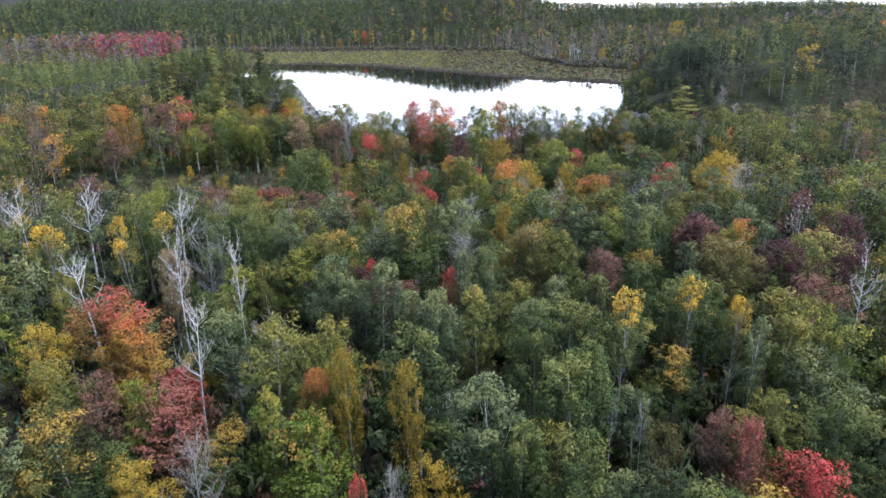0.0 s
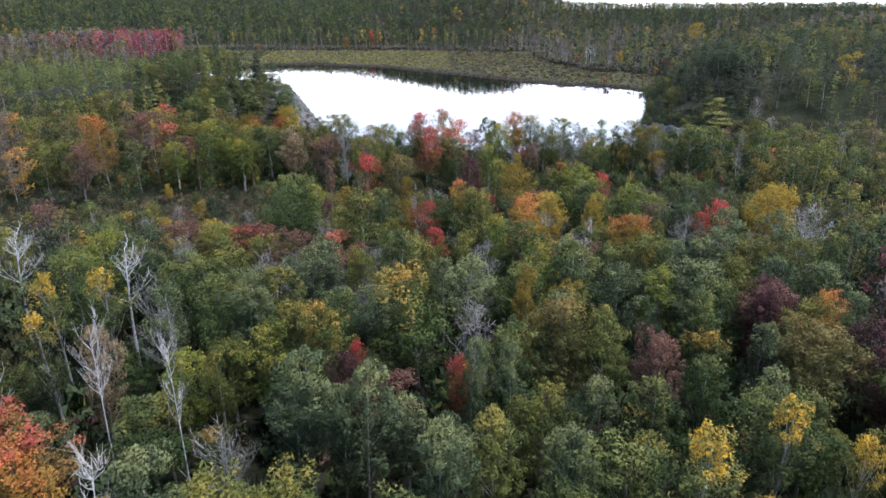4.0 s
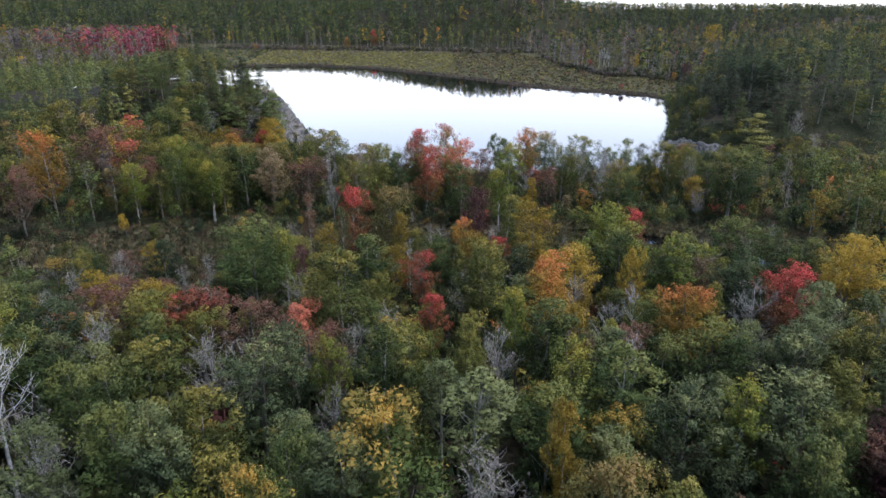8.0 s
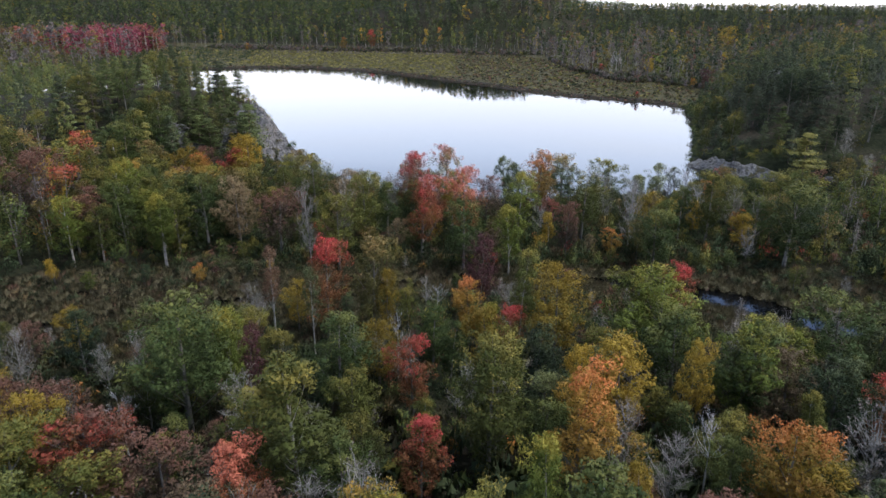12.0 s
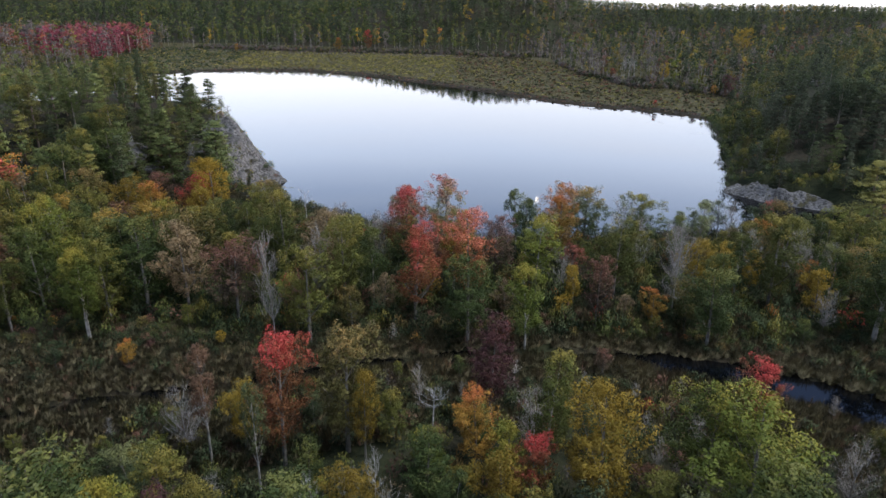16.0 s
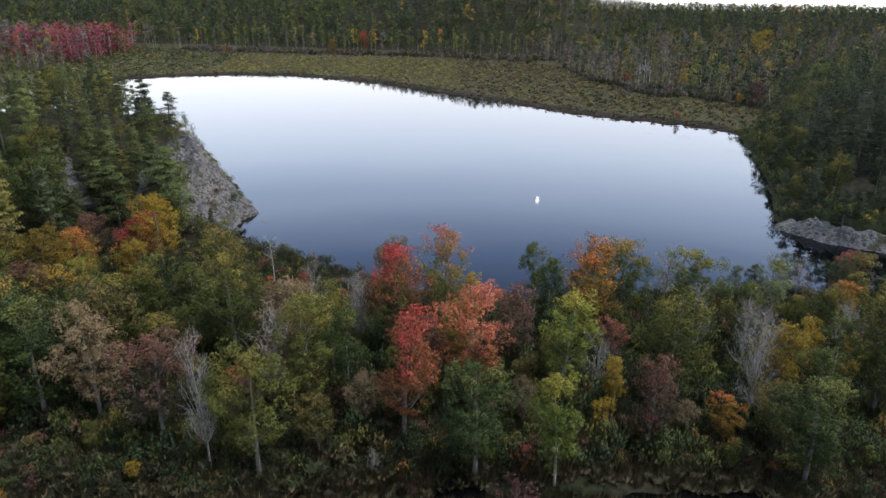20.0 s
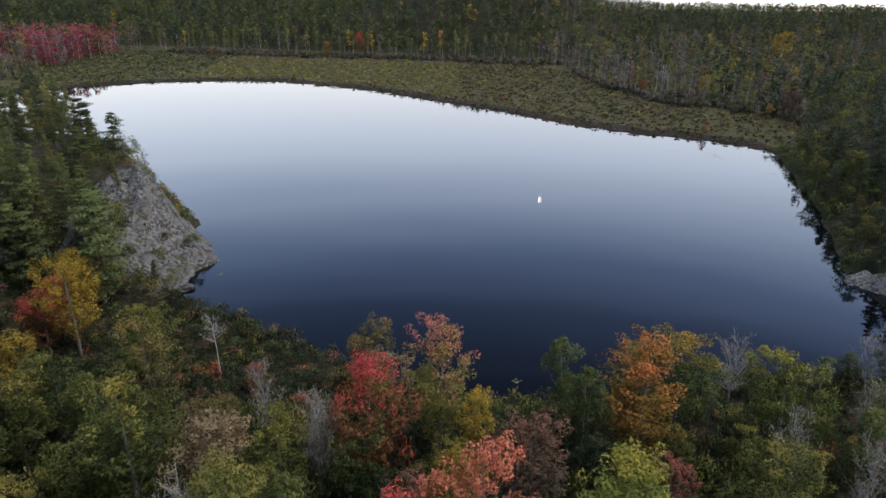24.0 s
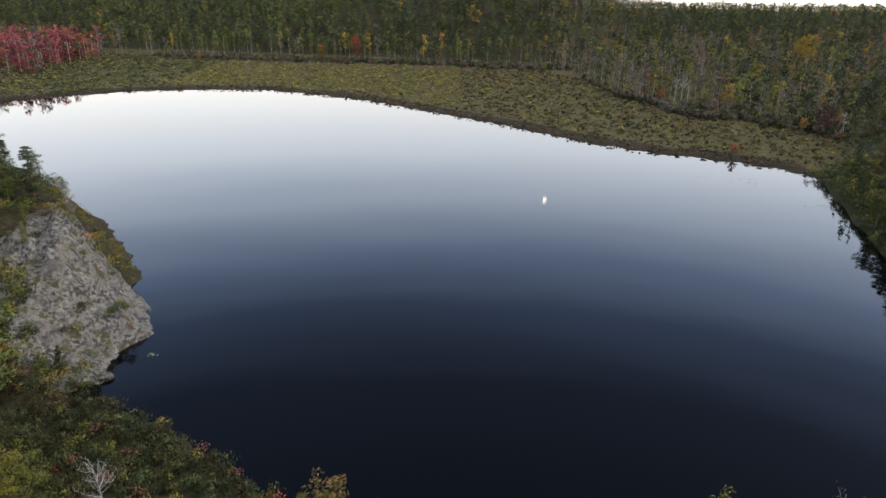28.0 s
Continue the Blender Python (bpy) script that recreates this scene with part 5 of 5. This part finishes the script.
POINT_TREES = [("pine", "needle", -58, 238, 21.6, 5.4), ("pine", "needle", -53.2, 238, 19.4, 4.4), ("pine", "needle_pale", -51.6, 209.2, 12.5, 7), ("pine", "needle_pale", -42.6, 207.5, 16, 8.2), ("pine", "needle_pale", -47.5, 216, 15, 7),
               ("maple", "gold", -43.2, 203.7, 10, 4.5), ("pine", "needle_pale", -66, 209.6, 13.5, 8.5), ("maple", "olive", -29.7, 191.3, 9, 5.5), ("spruce", "needle", -44, 218.3, 7, 2.2),
               ("pine", "needle_pale", -59.5, 240, 13.5, 6.5), ("pine", "needle_pale", -66, 246, 14, 6.5), ("birch", "sparse", -60.5, 252, 13.5, 3), ("birch", "sparse", -52, 243, 14, 3), ("bare", "grey", -49.5, 240, 13.2, 2.2),
               ("pine", "needle_pale", -51, 222, 15, 6), ("pine", "needle_pale", -54, 229, 19, 6), ("pine", "needle_pale", -57, 219, 16, 6), ("pine", "needle_pale", -56, 237, 18.5, 5.5),
               ("pine", "needle_pale", -45.3, 213.6, 13, 5.2), ("pine", "needle_pale", -54.6, 210.8, 13, 5), ("spruce", "needle", -38.5, 213.5, 4.5, 2), ("maple", "red", -43.5, 213, 5, 2.2)]
for shape, hue, x, y, top, wide in POINT_TREES:
    plant(shape, hue, x, y, top, wide, rng)

# ---- bare rock ----


def rock_patch(name, x0, x1, y0, y1, step, mask, lift, label):
    xs, ys = np.arange(x0, x1, step), np.arange(y0, y1, step)

    def height(x, y):
        base = land(x, y)
        m = mask(x, y)
        rough = np.empty(len(x))
        for i in range(len(x)):
            p = Vector((x[i] * 0.16, y[i] * 0.16, base[i] * 0.22))
            dist, _ = noise.voronoi(p * 1.9)
            rough[i] = 1.5 * noise.ridged_multi_fractal(p, 0.9, 2.1, 5, 0.9, 2.0) - 1.9 + 1.7 * (dist[1] - dist[0]) + 0.25 * noise.noise(p * 9)
        shore = smooth(-0.5, 2.5, line_distance(x, y, SHORE, True))
        return base + (lift + 0.8 * rough) * m * shore - 1.6 * (1 - m)

    whole = sheet(name, xs, ys, height, [ROCK])
    nv, nf = len(whole.vertices), len(whole.polygons)
    co, idx = np.empty(nv * 3, np.float32), np.empty(nf * 4, np.int32)
    whole.vertices.foreach_get("co", co)
    whole.loops.foreach_get("vertex_index", idx)
    bpy.data.meshes.remove(whole)
    co, idx = co.reshape(-1, 3), idx.reshape(-1, 4)
    mid = co[idx].mean(1)
    r = np.random.RandomState(len(name))
    seeds = np.stack([r.uniform(x0, x1, 22), r.uniform(y0, y1, 22)], 1)
    gap = np.hypot(co[:, None, 0] - seeds[None, :, 0], (co[:, None, 1] - seeds[None, :, 1]) * 0.7)
    two = np.sort(gap, 1)[:, :2]
    co[:, 2] -= 0.45 * (1 - smooth(0.0, 0.5, two[:, 1] - two[:, 0]))
    near = np.argmin(np.hypot(mid[:, None, 0] - seeds[None, :, 0], (mid[:, None, 1] - seeds[None, :, 1]) * 0.7), 1)
    root = new(name)
    root.location = (0.5 * (x0 + x1), 0.5 * (y0 + y1), 0)
    for k in range(len(seeds)):
        f = idx[near == k]
        f = f[co[f][:, :, 2].max(1) > -1.0] if len(f) else f
        if len(f) < 4:
            continue
        used, inv = np.unique(f, return_inverse=True)
        ob = new("slab", mesh_from(name + "_slab", co[used] - np.array([*root.location]), inv.reshape(-1, 4), [ROCK], True))
        ob.parent = root
    return tagged(root, label, "rock")


rock_patch("rock_outcrop", -57, -30.5, 208, 246, 0.42, point_mask, 0.35, "grey lichen-streaked granite face sloping into the lake")
rock_patch("rock_ledge", 52, 96, 197, 228, 0.42, slab_mask, 1.15, "pale granite ledge at the foot of a pine hill")


def boulder(x, y, z, size, seed):
    bm = bmesh.new()
    bmesh.ops.create_icosphere(bm, subdivisions=4, radius=1)
    for v in bm.verts:
        p = v.co * 1.3 + Vector((seed * 7.1, 0, 0))
        v.co *= 1 + 0.34 * noise.noise(p) + 0.12 * noise.noise(p * 3.1)
    me = bpy.data.meshes.new("boulder")
    bm.to_mesh(me)
    bm.free()
    me.polygons.foreach_set("use_smooth", np.ones(len(me.polygons), bool))
    me.materials.append(ROCK)
    ob = new("boulder", me)
    ob.matrix_basis = Matrix.Translation((x, y, z)) @ Matrix.Rotation(seed, 4, "Z") @ Matrix.Diagonal((size, size * 0.8, size * 0.55, 1))
    return tagged(ob, "weathered grey granite boulder showing between trees", "rock", "boulders by the lake")


for k, (x, y, s) in enumerate([(-60.5, 213.5, 4.4), (-64.5, 216, 3.6), (-57, 212, 2.8), (113, 300, 4.2), (117, 303, 3.0), (-34.6, 214.5, 0.9), (-36, 212.8, 0.7), (84, 205, 1.6)]):
    boulder(x, y, float(land(x, y)) + 0.2 * s, s, k + 1)

# ---- lily pads on the still water ----
pm, n, l, b = node_material("lily_pad", 0.5, 0.3)
l.new(ramp_node(n, l, n.new("ShaderNodeNewGeometry").outputs["Random Per Island"], [(0.0, (0.05, 0.065, 0.022)), (1.0, (0.15, 0.14, 0.06))]), b.inputs["Base Color"])
for cx0, cy0, count, reach in [(-2.5, 192.9, 9, 0.9), (-1, 195.5, 6, 0.7), (8, 192.6, 6, 0.6), (-31.5, 219.5, 7, 0.8), (74, 279, 14, 3.0), (66, 296, 12, 3.5), (57, 300, 6, 1.6)]:
    bm = bmesh.new()
    for k in range(count):
        px, py, pr = rng.normal(scale=reach * 0.55), rng.normal(scale=reach * 0.4), rng.uniform(0.10, 0.2)
        start = rng.uniform(0, 6.283)
        ring = [bm.verts.new((px + pr * math.cos(start + a * 0.55), py + pr * math.sin(start + a * 0.55), 0.012 + 0.006 * (a % 2))) for a in range(11)]
        bm.faces.new([bm.verts.new((px, py, 0.008))] + ring)
    me = bpy.data.meshes.new("lily_pads")
    bm.to_mesh(me)
    bm.free()
    me.materials.append(pm)
    ob = new("lily_pads", me)
    ob.location = (cx0, cy0, 0)
    tagged(ob, "loose cluster of small floating lily pads", "lily pads", "lily pads on the lake", "stuff")

# ---- the half moon, high ahead; only its mirror image shows on the lake ----
mm = bpy.data.materials.new("moonlight")
mm.use_nodes = True
mb_ = mm.node_tree.nodes["Principled BSDF"]
mb_.inputs["Base Color"].default_value = (0.8, 0.78, 0.72, 1)
mb_.inputs["Emission Color"].default_value = (1.0, 0.97, 0.88, 1)
mb_.inputs["Emission Strength"].default_value = MOON
bm = bmesh.new()
bmesh.ops.create_uvsphere(bm, u_segments=32, v_segments=16, radius=13)
bmesh.ops.bisect_plane(bm, geom=bm.verts[:] + bm.edges[:] + bm.faces[:], plane_co=(-4, 0, 0), plane_no=(1, 0, 0.35), clear_inner=True)
me = bpy.data.meshes.new("moon")
bm.to_mesh(me)
bm.free()
me.materials.append(mm)
moon = new("moon", me)
ma, mel = radians(8.1), radians(16.1)
moon.location = Vector((0, 130, 40)) + 4200 * Vector((math.sin(ma) * math.cos(mel), math.cos(ma) * math.cos(mel), math.sin(mel)))
tagged(moon, "bright half moon low in the dusk sky", "moon", kind="structure")
